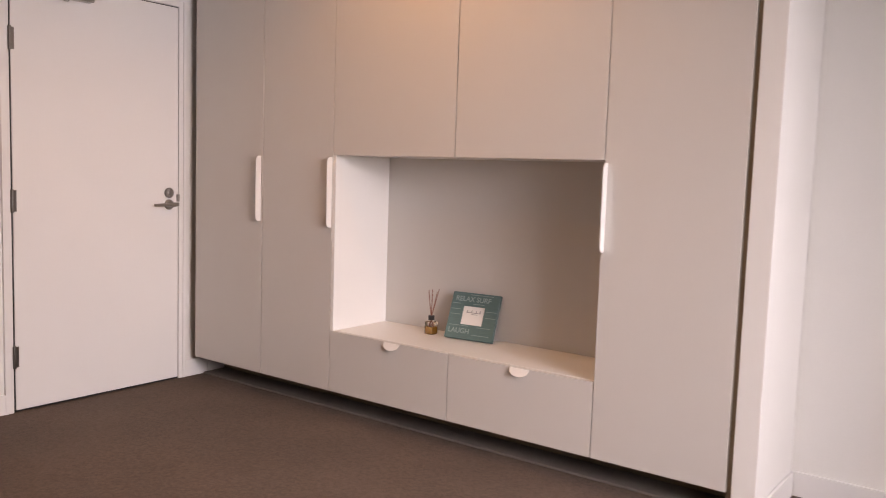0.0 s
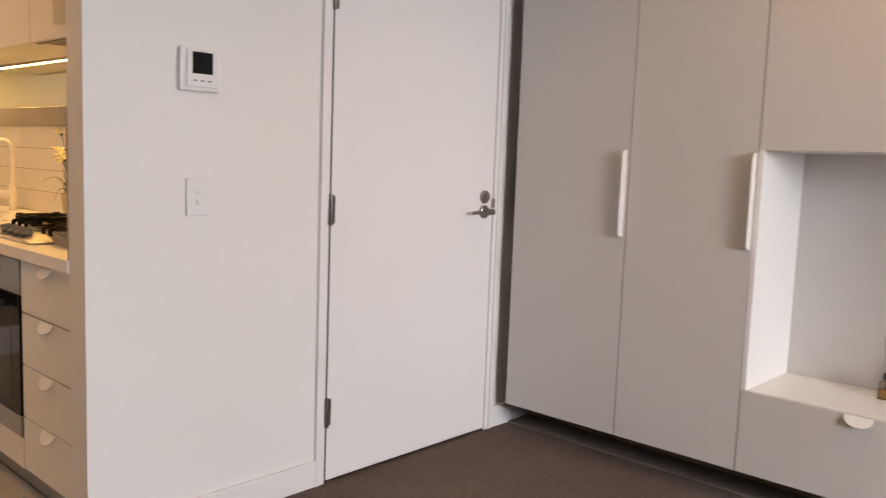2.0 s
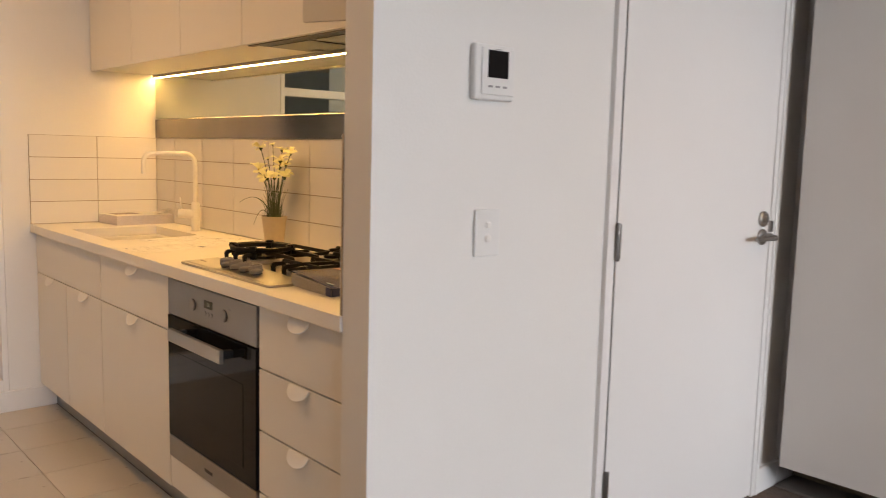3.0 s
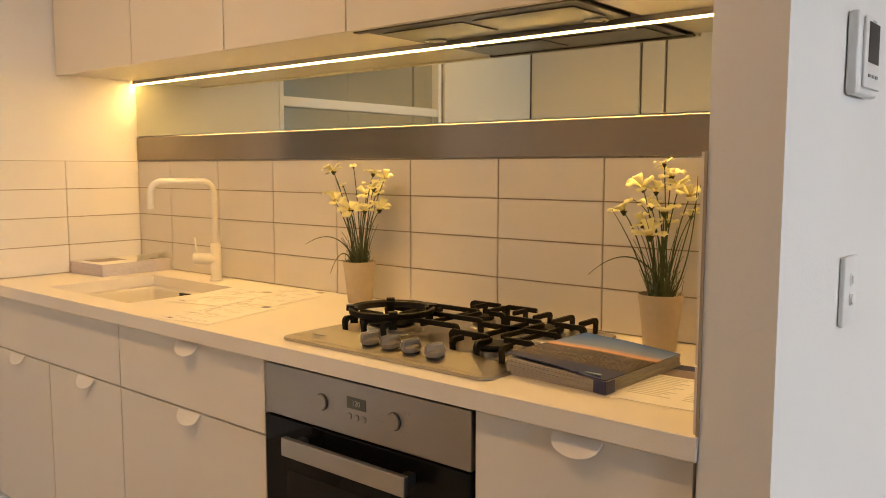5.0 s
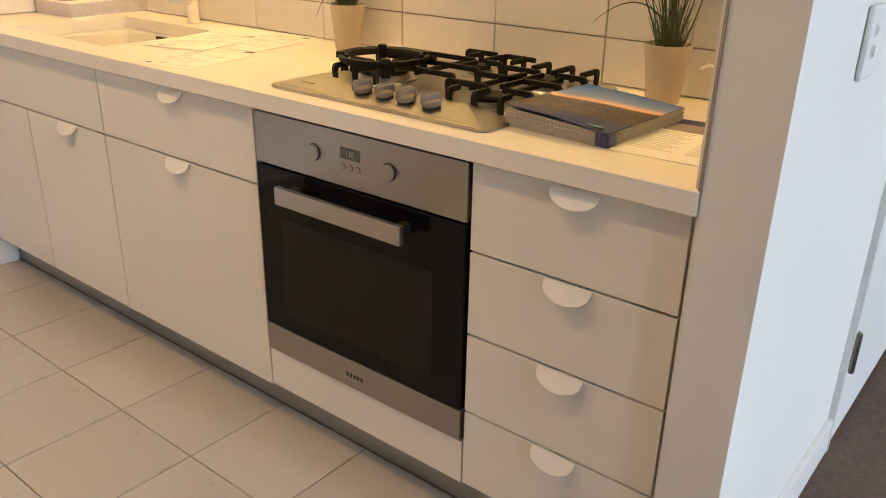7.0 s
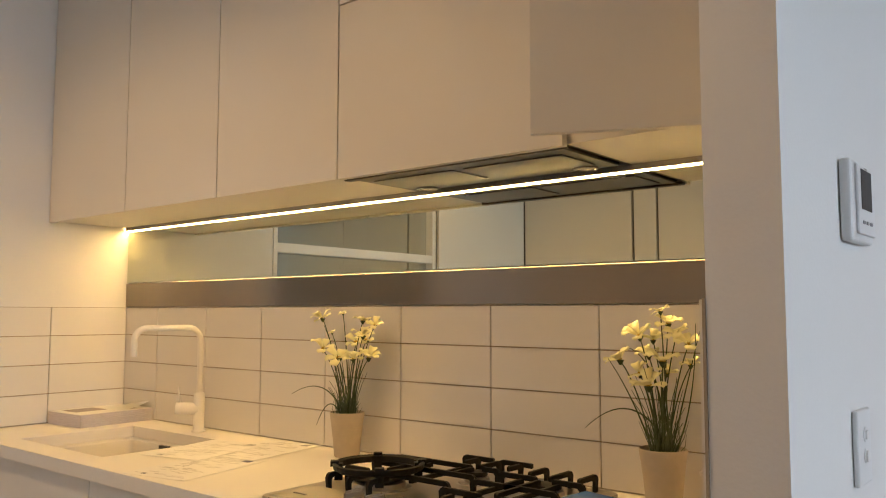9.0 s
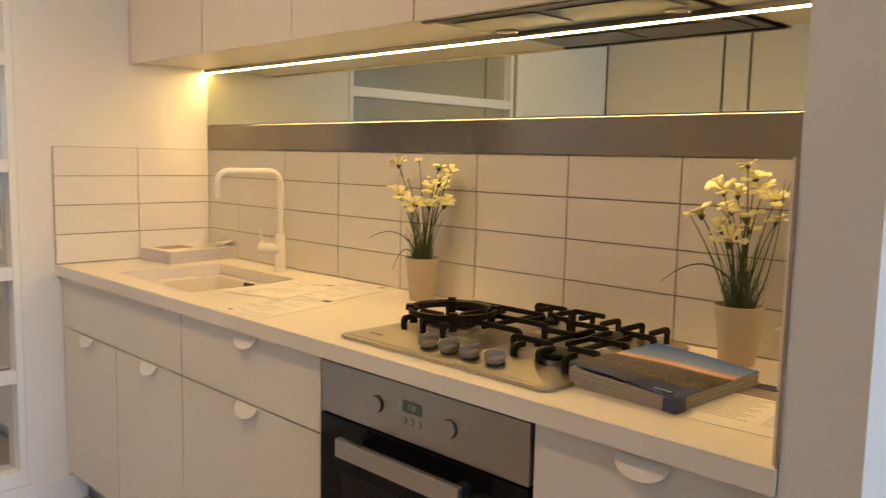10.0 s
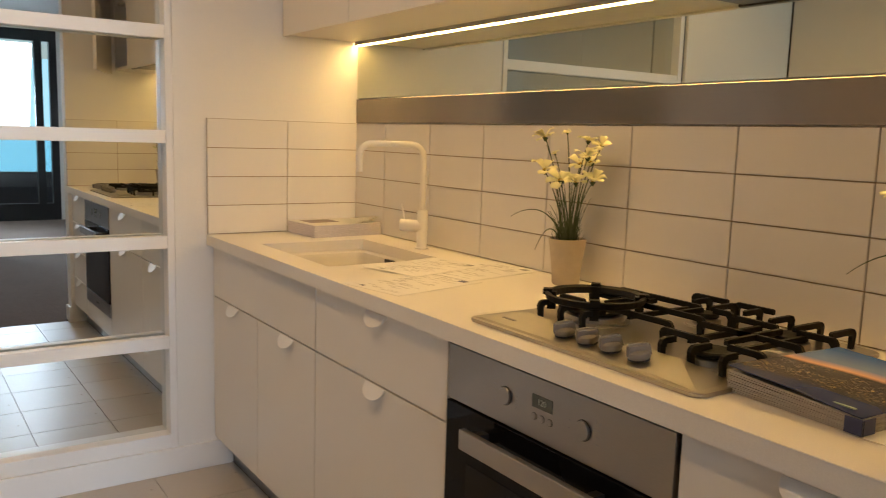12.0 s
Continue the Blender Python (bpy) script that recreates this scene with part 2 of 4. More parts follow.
def boxes(name, items, material, bevel=0.0):
    """Several blocks joined into one mesh, its origin in the middle of the first."""
    a = items[0]
    c = Vector(((a[0] + a[1]) / 2, (a[2] + a[3]) / 2, (a[4] + a[5]) / 2))
    bm = bmesh.new()
    for i in items:
        add_box(bm, i[0] - c.x, i[1] - c.x, i[2] - c.y, i[3] - c.y, i[4] - c.z, i[5] - c.z)
    if bevel:
        bmesh.ops.bevel(bm, geom=bm.edges[:], offset=bevel, segments=1, affect="EDGES")
    return mesh_ob(name, bm, material, c)


def lathe(name, profile, material, loc, steps=32, axis="Z"):
    """A turned body from (radius, height) pairs."""
    bm = bmesh.new()
    rings = []
    for r, h in profile:
        rings.append([bm.verts.new((max(r, 1e-5) * math.cos(a), max(r, 1e-5) * math.sin(a), h)) for a in (2 * math.pi * i / steps for i in range(steps))])
    for a, b in zip(rings, rings[1:]):
        for i in range(steps):
            bm.faces.new((a[i], a[(i + 1) % steps], b[(i + 1) % steps], b[i]))
    bm.faces.new(rings[0][::-1])
    bm.faces.new(rings[-1])
    if axis == "Y":
        bmesh.ops.rotate(bm, verts=bm.verts, matrix=Matrix.Rotation(radians(90), 3, "X"))
    if axis == "X":
        bmesh.ops.rotate(bm, verts=bm.verts, matrix=Matrix.Rotation(radians(90), 3, "Y"))
    ob = mesh_ob(name, bm, material, loc, smooth=True)
    ob.data.set_sharp_from_angle(angle=radians(40))
    return ob


def add_tube(bm, pts, r0, r1=None, sides=8, cap=True):
    r1 = r0 if r1 is None else r1
    pts = [Vector(p) for p in pts]
    rings, up = [], None
    for i, p in enumerate(pts):
        d = (pts[min(i + 1, len(pts) - 1)] - pts[max(i - 1, 0)]).normalized()
        if up is None:
            up = d.orthogonal().normalized()
        up = (up - d * up.dot(d)).normalized()
        side = d.cross(up)
        r = r0 + (r1 - r0) * i / (len(pts) - 1)
        rings.append([bm.verts.new(p + r * (math.cos(a) * up + math.sin(a) * side)) for a in (2 * math.pi * k / sides for k in range(sides))])
    for a, b in zip(rings, rings[1:]):
        for k in range(sides):
            bm.faces.new((a[k], a[(k + 1) % sides], b[(k + 1) % sides], b[k]))
    if cap:
        bm.faces.new(rings[0][::-1])
        bm.faces.new(rings[-1])


def tube(name, pts, r0, material, r1=None, sides=12):
    bm = bmesh.new()
    c = Vector(pts[0])
    add_tube(bm, [Vector(p) - c for p in pts], r0, r1, sides)
    ob = mesh_ob(name, bm, material, c, smooth=True)
    ob.data.set_sharp_from_angle(angle=radians(50))
    return ob


def slab(name, outline, z0, z1, material, loc, bevel=0.0006, matrix=None):
    """A flat plate from an outline in x and y, with thickness, turned by matrix."""
    bm = bmesh.new()
    lo = [bm.verts.new((x, y, z0)) for x, y in outline]
    hi = [bm.verts.new((x, y, z1)) for x, y in outline]
    n = len(lo)
    bm.faces.new(lo[::-1])
    bm.faces.new(hi)
    for i in range(n):
        bm.faces.new((lo[i], lo[(i + 1) % n], hi[(i + 1) % n], hi[i]))
    if bevel:
        rim = [e for e in bm.edges if abs(e.verts[0].co.z - e.verts[1].co.z) < 1e-6]
        bmesh.ops.bevel(bm, geom=rim, offset=bevel, segments=1, affect="EDGES")
    if matrix:
        bmesh.ops.transform(bm, matrix=matrix, verts=bm.verts)
    return mesh_ob(name, bm, material, loc)


def words(name, text, size, material, m, bold=0.0):
    cu = bpy.data.curves.new("lettering", "FONT")
    cu.body, cu.size, cu.extrude, cu.offset, cu.align_x, cu.align_y = text, size, 0.0004, bold, "CENTER", "CENTER"
    tmp = new("lettering", cu)
    bpy.context.view_layer.update()
    me = bpy.data.meshes.new_from_object(tmp.evaluated_get(bpy.context.evaluated_depsgraph_get()))
    bpy.data.objects.remove(tmp)
    me.materials.clear()
    me.materials.append(material)
    ob = new(name, me)
    ob.matrix_world = m
    return ob


def thing(name, base, label, category, group="", kind=""):
    e = new(name)
    e.empty_display_size = 0.05
    e.location = base
    return tagged(e, label, category, group, kind)


def put(parent, *parts):
    """Makes parts children of a thing that stands unturned at the top level, or of a part of one."""
    for p in parts:
        at = Vector(parent.location)
        q = parent.parent
        while q:
            at += q.location
            q = q.parent
        p.parent = parent
        p.location = Vector(p.location) - at
    return parts[0]


def struct(ob, label, category):
    return tagged(ob, label, category, kind="structure")


# ---- the plan ----
XL = -6.045          # end wall of the kitchen
YB = 1.542           # back wall of the kitchen
XW = -3.389          # wall with the entrance door
XN = -3.492          # kitchen side of the nib
YN = 0.940           # end of the nib
YF = 0.957           # faces of the base units
ZC = 0.872           # worktop
YWF = 2.766          # faces of the wardrobe
H = 2.66
XE = 2.80            # window wall
YS = -1.25           # wall opposite the kitchen
YR = -5.4            # far wall of the living room, unseen; set back to weaken its bounce

struct(box("floor", -3.45, XE + 0.15, YR, 3.5, -0.12, 0.0, CARPET, 0), "dark brown cut pile carpet over the living room", "carpet")
kfloor = struct(box("floor_kitchen", XL - 0.2, -3.452, YS - 0.15, YB + 0.2, -0.12, -0.006, GROUT, 0), "beige square ceramic tiles with thin brown joints", "tile floor")
struct(box("ceiling", XL - 0.2, XE + 0.15, YR, 3.5, H, H + 0.1, CEIL, 0), "plain white painted ceiling", "ceiling")
struct(box("wall_kitchen_back", XL - 0.15, XN - 0.001, YB, YB + 0.12, 0, H, PAINT, 0), "white painted wall behind the kitchen bench", "wall")
# end wall with a recess for the barred mirror
wl_end = struct(boxes("wall_kitchen_end", [(XL - 0.15, XL, 0.822, YB, 0, H), (XL - 0.15, XL, YS, -0.340, 0, H), (XL - 0.15, XL, -0.340, 0.822, 0, 0.098), (XL - 0.15, XL, -0.340, 0.822, 2.32, H),
    (XL - 0.15, XL - 0.10, -0.340, 0.822, 0.098, 2.32)], PAINT), "white painted end wall with a recessed barred mirror", "wall")
struct(box("wall_kitchen_front", XL - 0.15, -3.5, YS - 0.12, YS, 0, H, PAINT, 0), "plain white painted wall opposite the bench", "wall")
struct(box("wall_living_return", -3.5, -3.38, YR, YS - 0.001, 0, H, PAINT, 0), "plain white painted wall", "wall")
wd = struct(boxes("wall_entrance", [(XN, XW, YN, 1.770, 0, H), (XN, XW, 1.770, 2.735, 2.085, H), (XN, XW, 2.735, 3.30, 0, H)], PAINT), "white painted wall with the entrance door", "wall")
struct(box("wall_wardrobe_back", XN, -0.235, 3.26, 3.40, 0, H, PAINT, 0), "white painted wall behind the wardrobe", "wall")
struct(box("wall_north", -0.234, XE + 0.15, 3.262, 3.40, 0, H, PAINT, 0), "white painted wall beside the wardrobe", "wall")
struct(box("wall_nib_wardrobe", -0.318, -0.236, YWF - 0.004, 3.259, 0, H, PAINT, 0.002), "narrow white painted nib at the wardrobe's end", "wall")
struct(box("wall_south", -3.38, XE + 0.15, YR - 0.12, YR, 0, H, PAINT, 0), "plain white painted wall", "wall")
struct(box("bulkhead_wardrobe", XW + 0.001, -0.319, 2.80, 3.258, 2.125, H - 0.001, PAINT, 0), "white painted bulkhead above the wardrobe", "bulkhead")
struct(box("bulkhead_kitchen", XL + 0.001, XN - 0.001, 1.222, YB - 0.001, 2.44, H - 0.001, PAINT, 0), "white painted bulkhead above the kitchen cupboards", "bulkhead")
struct(box("column", 0.62, 1.10, 0.07, 0.88, 0.001, H - 0.001, PAINT, 0.002), "white painted column standing in the living room", "column")

# skirtings
def skirt(x0, x1, y0, y1):
    return struct(box("baseboard", x0, x1, y0, y1, 0.001, 0.098, TRIM, 0.002), "white painted skirting board", "skirting")
skirt(XW, XW + 0.014, YN, 1.758)
skirt(XW, XW + 0.014, 2.752, 2.900)
skirt(XW, XW + 0.014, 2.902, 3.255)
skirt(XN + 0.002, XW + 0.012, YN - 0.013, YN - 0.001)
skirt(-0.234, -0.222, YWF, 3.247)
skirt(-0.318, -0.222, YWF - 0.018, YWF - 0.005)
skirt(-0.221, XE, 3.249, 3.261)
skirt(XL, XL + 0.014, YS + 0.001, 1.02)
skirt(0.607, 0.619, 0.06, 0.89)
skirt(-3.379, XE, YR, YR + 0.013)

# ---- window wall and what is outside ----
win_y = (-0.87, 0.10, 0.95, 1.73, 1.905)
wallw = struct(boxes("wall_window", [(XE, XE + 0.14, 1.95, 3.26, 0, H), (XE, XE + 0.14, YR, -0.87, 0, H), (XE, XE + 0.14, -0.87, 1.95, 2.50, H)], PAINT), "white painted wall round the tall windows", "wall")
window = thing("window_1", (XE, 0, 0), "tall black aluminium framed windows and balcony door", "window", kind="structure")
bars = [(XE + 0.01, XE + 0.09, -0.87, 1.95, 0.0, 0.22), (XE + 0.01, XE + 0.09, -0.87, 1.95, 2.32, 2.50), (XE + 0.015, XE + 0.085, -0.87, 1.69, 1.06, 1.16)]
for y in win_y:
    bars.append((XE, XE + 0.10, y - 0.045, y + 0.045, 0.221, 2.319))
fr = boxes("frame", bars, FRAME)
put(window, fr)
for a, b in zip(win_y, win_y[1:]):
    for z0, z1 in ((0.222, 1.058), (1.162, 2.318)):
        p = box("pane", XE + 0.045, XE + 0.051, a + 0.046, b - 0.046, z0, z1, GLASS, 0)
        p.visible_shadow = False
        put(window, p)
struct(box("balcony_floor", XE + 0.16, XE + 1.9, -3.5, 3.4, -0.2, -0.02, CONC, 0.004), "grey concrete balcony slab", "balcony")
rail = thing("balustrade", (XE + 1.7, 0, -0.02), "blue tinted glass balustrade on a dark upstand", "balustrade", kind="structure")
put(rail, box("upstand", XE + 1.68, XE + 1.80, -3.5, 3.4, -0.02, 0.55, FRAME, 0.003))
put(rail, box("glass", XE + 1.73, XE + 1.745, -3.5, 3.4, 0.551, 1.02, BALGL, 0.001))
put(rail, box("handrail", XE + 1.71, XE + 1.77, -3.5, 3.4, 1.021, 1.06, FRAME, 0.004))
# self-lit sheet that puts bright bluish haze behind the lower panes
haze = glow("glowing haze sheet", (0.50, 0.80, 0.92), 1.9)
struct(box("backdrop", 140, 140.5, -160, 160, -60, 12, haze, 0), "glowing pale blue sheet in place of distant haze", "backdrop")
gm = mat("distant ground", (0.22, 0.24, 0.24), 0.9, grain=0.2, scale=0.05, stain=0.3)
struct(box("ground", -400, 3000, -2500, 2500, -40.5, -40, gm, 0), "hazy distant city ground far below", "ground")

# ---- ceiling downlights ----
def downlight(x, y, watts):
    d = thing("downlight", (x, y, H), "small round recessed ceiling downlight, lit warm", "downlight", "ceiling downlights")
    put(d, lathe("rim", [(0.045, 0), (0.045, -0.004), (0.034, -0.006), (0.034, 0)], TRIM, (x, y, H - 0.0005)))
    put(d, lathe("lens", [(0.033, -0.002), (0.033, -0.004)], LAMP, (x, y, H - 0.0005)))
    s = new("downlight_beam", bpy.data.lights.new("downlight_beam", "SPOT"))
    s.data.energy, s.data.color, s.data.spot_size, s.data.spot_blend, s.data.shadow_soft_size = watts, (1.0, 0.58, 0.22), radians(150), 0.6, 0.03
    s.matrix_world = look((x, y, H - 0.012), (x, y, 0))
    return d


downlight(-1.60, 2.15, 46)
# unseen fitting, added to warm the wardrobe and its niche
downlight(-1.25, 0.75, 26)
downlight(-5.40, 0.05, 55)
downlight(-4.30, 0.05, 47)

# ---- entrance door ----
XD = XW + 0.012
jamb = struct(boxes("door_frame", [(XN - 0.004, XW + 0.012, 1.772, 1.797, 0.001, 2.083), (XN - 0.004, XW + 0.012, 2.706, 2.733, 0.001, 2.083), (XN - 0.004, XW + 0.012, 1.797, 2.706, 2.052, 2.083),
    (XW + 0.0005, XW + 0.016, 1.757, 1.7715, 0.001, 2.098), (XW + 0.0005, XW + 0.016, 2.7335, 2.750, 0.001, 2.098), (XW + 0.0005, XW + 0.016, 1.7715, 2.7335, 2.0835, 2.098),
    (XN - 0.03, XN - 0.005, 1.75, 2.75, 0.001, 2.09)], TRIM), "white enamelled steel door frame", "door frame")
door = thing("door_1", (XD, 2.25, 0.01), "white flush entrance door with lever handle, closed", "door", kind="structure")
put(door, box("leaf", XD - 0.042, XD, 1.806, 2.7012, 0.012, 2.046, DOORP, 0.002))
# black strips set into the gaps round the leaf to darken them like shade
put(door, boxes("seal", [(XD - 0.03, XD - 0.004, 1.7972, 1.8056, 0.002, 2.051), (XD - 0.03, XD - 0.008, 2.7018, 2.7058, 0.002, 2.051), (XD - 0.03, XD - 0.008, 1.8058, 2.7016, 2.0475, 2.0515), (XD - 0.03, XD - 0.012, 1.8058, 2.7016, 0.002, 0.0115)], BLACK))
for z in (0.27, 1.01, 1.755):
    h = lathe("hinge", [(0.006, -0.055), (0.0075, -0.05), (0.0075, -0.018), (0.0066, -0.0175), (0.0066, -0.0165), (0.0075, -0.016), (0.0075, 0.016), (0.0066, 0.0165), (0.0066, 0.0175), (0.0075, 0.018), (0.0075, 0.05), (0.006, 0.055)], HINGE, (XD + 0.007, 1.799, z), 14)
    put(door, h)
    put(door, box("hinge_plate", XD - 0.001, XD + 0.0025, 1.803, 1.822, z - 0.05, z + 0.05, HINGE, 0.0008))
yk = 2.640
put(door, lathe("deadlock", [(0.026, 0), (0.028, 0.003), (0.028, 0.010), (0.024, 0.014), (0.013, 0.0145), (0.012, 0.020), (0.004, 0.021)], CHROME, (XD, yk, 1.048), 28, "X"))
put(door, lathe("rose", [(0.026, 0), (0.028, 0.003), (0.028, 0.010), (0.024, 0.013), (0.012, 0.014), (0.011, 0.05)], CHROME, (XD, yk, 0.984), 28, "X"))
put(door, tube("lever", [(XD + 0.048, yk + 0.012, 0.984), (XD + 0.050, yk - 0.02, 0.984), (XD + 0.050, yk - 0.07, 0.985), (XD + 0.046, yk - 0.115, 0.983)], 0.011, CHROME, 0.007))
put(door, box("strike_box", XD - 0.002, XD + 0.012, 2.690, 2.704, 1.000, 1.040, CHROME, 0.002))
put(door, box("latch", XD + 0.0, XD + 0.018, yk + 0.03, yk + 0.058, 0.975, 0.995, CHROME, 0.003))
closer = thing("door_closer", (XD + 0.02, 2.1, 1.97), "grey metal door closer at the door's head", "door closer")
put(closer, box("body", XD + 0.001, XD + 0.05, 1.99, 2.19, 1.975, 2.03, CHROME, 0.004))
put(closer, lathe("spindle", [(0.013, 0), (0.013, -0.012), (0.008, -0.014)], CHROME, (XD + 0.025, 2.06, 1.9748), 20))
put(closer, tube("arm", [(XD + 0.025, 2.06, 2.036), (XD + 0.06, 2.2, 2.04), (XD + 0.03, 2.36, 2.055)], 0.008, CHROME))

# ---- wall controls ----
th = thing("thermostat", (XW, 1.285, 1.44), "white wall thermostat with a dark square screen", "thermostat")
put(th, box("body", XW + 0.001, XW + 0.020, 1.219, 1.352, 1.378, 1.508, GREYSW, 0.006, 3))
put(th, box("cover", XW + 0.020, XW + 0.025, 1.238, 1.346, 1.390, 1.500, GREYSW, 0.002))
put(th, box("screen", XW + 0.0245, XW + 0.0258, 1.256, 1.324, 1.430, 1.494, BGLASS, 0.0004))
for i in range(3):
    put(th, box("button", XW + 0.0245, XW + 0.027, 1.259 + 0.024 * i, 1.272 + 0.024 * i, 1.407, 1.412, INK, 0.0006))
put(th, box("brand_mark", XW + 0.0245, XW + 0.0253, 1.278, 1.300, 1.4955, 1.4975, INK, 0))
sw = thing("light_switch", (XW, 1.287, 1.06), "white two-gang light switch plate", "switch")
put(sw, box("plate", XW + 0.001, XW + 0.010, 1.246, 1.328, 1.001, 1.117, GREYSW, 0.003))
for z in (1.078, 1.045):
    put(sw, lathe("rocker_rim", [(0.0115, 0), (0.0115, 0.0015), (0.0095, 0.002)], GREYSW, (XW + 0.0098, 1.287, z), 24, "X"))
put(sw, box("rocker", XW + 0.010, XW + 0.0145, 1.2805, 1.2935, 1.071, 1.085, PULL, 0.002))
put(sw, lathe("dial", [(0.009, 0), (0.009, 0.003), (0.007, 0.004)], PULL, (XW + 0.0115, 1.287, 1.045), 24, "X"))

# ---- wardrobe ----
def d_plate(depth, length, r):
    """Outline of a pull: straight at the root, rounded at its outer corners."""
    pts = [(0, -length / 2), (0, length / 2)]
    for k in range(7):
        a = math.pi / 2 * k / 6
        pts.append((depth - r + r * math.sin(a), length / 2 - r + r * math.cos(a)))
    for k in range(7):
        a = math.pi / 2 * k / 6
        pts.append((depth - r + r * math.cos(a), -length / 2 + r - r * math.sin(a)))
    return pts[::-1]


def half_moon(w, d, y):
    """Outline of a lip pull: flat at the root, a shallow arc at the front."""
    pts = [(-w / 2, 0)]
    for k in range(13):
        a = math.pi * k / 12
        pts.append((-w / 2 * math.cos(a), -0.004 - d * math.sin(a) ** 0.8))
    pts.append((w / 2, 0))
    return [(px, py + y) for px, py in pts]


def lip_pull(x, y, z, w=0.094, d=0.033):
    return slab("pull", half_moon(w, d, 0), -0.0015, 0.0015, PULL, (x, y, z), 0.0006, Matrix.Rotation(radians(58), 4, "X"))


war = thing("wardrobe", (-1.8, 3.0, 0.127), "pale grey-beige laminate wall of wardrobe cupboards with an open niche", "wardrobe")
zt, zb = 2.112, 0.127
T = 0.018
g = 0.0023
jx = (-3.308, -2.756, -2.240, -0.856, -0.336)
yb = YWF + T + 0.002
put(war, boxes("carcass", [(-3.300, -2.258, yb, 3.255, zb + 0.004, zt - 0.002), (-0.838, -0.340, yb, 3.255, zb + 0.004, zt - 0.002),
    (-2.2575, -0.8385, yb, 3.255, 1.286, zt - 0.002), (-2.2575, -0.8385, yb, 3.255, zb + 0.004, 0.408), (-2.2575, -0.8385, 3.180, 3.255, 0.4085, 1.2855)], DARKIN))
put(war, boxes("niche_lining", [(-2.2573, -2.2395, YWF + 0.001, 3.158, 0.4275, 1.272), (-0.856, -0.8387, yb, 3.158, 0.4275, 1.272),
    (-2.2573, -0.8387, yb, 3.158, 1.2721, 1.2856), (-2.2573, -0.8387, yb, 3.158, 0.4084, 0.4274)], WHITE, 0.0006))
put(war, box("niche_back", -2.2573, -0.8387, 3.1585, 3.1795, 0.409, 1.285, WARD, 0))
def wdoor(x0, x1, z0, z1, name="door"):
    return put(war, box(name, x0 + g, x1 - g, YWF, YWF + T, z0 + g, z1 - g, WARD, 0.0008))
doors = [wdoor(jx[0], jx[1], zb, zt), wdoor(jx[1], -2.2582, zb, zt), wdoor(-0.857, jx[4], zb, zt)]
wdoor(-2.2582, -1.547, 1.2705, zt), wdoor(-1.547, -0.857, 1.2705, zt)
drs = [wdoor(-2.2582, -1.547, zb, 0.4285, "drawer"), wdoor(-1.547, -0.857, zb, 0.4285, "drawer")]
yz = Matrix(((0, 0, 1, 0), (-1, 0, 0, 0), (0, 1, 0, 0), (0, 0, 0, 1)))
for d, x in zip(doors, (jx[1] - 0.014, -2.264, -0.844)):
    put(d, slab("handle", d_plate(0.034, 0.335, 0.022), -0.0018, 0.0018, PULL, (x, YWF - 0.0005, 1.095), 0.0006, yz))
for d, x in zip(drs, (-1.865, -1.185)):
    put(d, lip_pull(x, YWF - 0.001, 0.424, 0.090))
struct(box("filler_wardrobe", XW + 0.0005, -3.302, 2.905, 2.925, 0.10, 2.124, TRIM, 0.001), "pale recessed scribe panel at the wardrobe's end", "filler")
# strip filling the gap, its brown stands for the shade inside
struct(box("scribe_wardrobe", -0.3345, -0.3195, 2.7705, 2.798, 0.001, 2.124, GAPB, 0), "brown strip painted as the shadow gap beside the wardrobe", "filler")
# floor carpet running on under the wardrobe, its shade tone set by colour
struct(box("plinth_wardrobe", XW + 0.02, -0.32, 2.868, 3.25, 0.001, 0.012, SHADEC, 0.004), "carpet under the floating wardrobe, colour lightened against its shade", "plinth")

# added board, no real part: lifts the too dark recess under the wardrobe
struct(box("kickboard_wardrobe", XW + 0.02, -0.32, 3.02, 3.035, 0.013, 0.126, GAPB, 0), "brown board added under the wardrobe to lighten its shaded recess", "kickboard")

# ---- things in the niche ----
ZN = 0.4276
dif = thing("reed_diffuser", (-1.862, 3.055, ZN), "square glass reed diffuser with amber oil and dark reeds", "diffuser")
put(dif, box("bottle", -1.886, -1.838, 3.031, 3.079, ZN, ZN + 0.062, BOTTLE, 0.006, 3))
put(dif, box("oil", -1.882, -1.842, 3.035, 3.075, ZN + 0.004, ZN + 0.038, OIL, 0.004))
put(dif, lathe("neck", [(0.012, 0), (0.012, 0.010)], BOTTLE, (-1.862, 3.055, ZN + 0.061), 20))
put(dif, lathe("cap", [(0.0145, 0), (0.0155, 0.002), (0.0155, 0.019), (0.013, 0.021), (0.006, 0.021)], BLACK, (-1.862, 3.055, ZN + 0.070), 24))
for i in range(7):
    a = i * 0.9 + 0.4
    put(dif, tube("reed", [(-1.862 - 0.010 * math.cos(a), 3.055 - 0.008 * math.sin(a), ZN + 0.008), (-1.862 + 0.003 * math.cos(a), 3.055 + 0.003 * math.sin(a), ZN + 0.092), (-1.862 + 0.010 + 0.030 * math.cos(a), 3.055 + 0.018 * math.sin(a), ZN + 0.212 + 0.010 * math.sin(3 * a))], 0.0016, REED, sides=6))

lean = Matrix.Translation((-1.638, 3.048, ZN + 0.004)) @ Matrix.Rotation(radians(7), 4, "Z") @ Matrix.Rotation(radians(-23), 4, "X")
pic = new("picture_frame")
pic.matrix_world = lean
tagged(pic, "teal distressed picture frame with pale lettering, leaning", "picture frame")
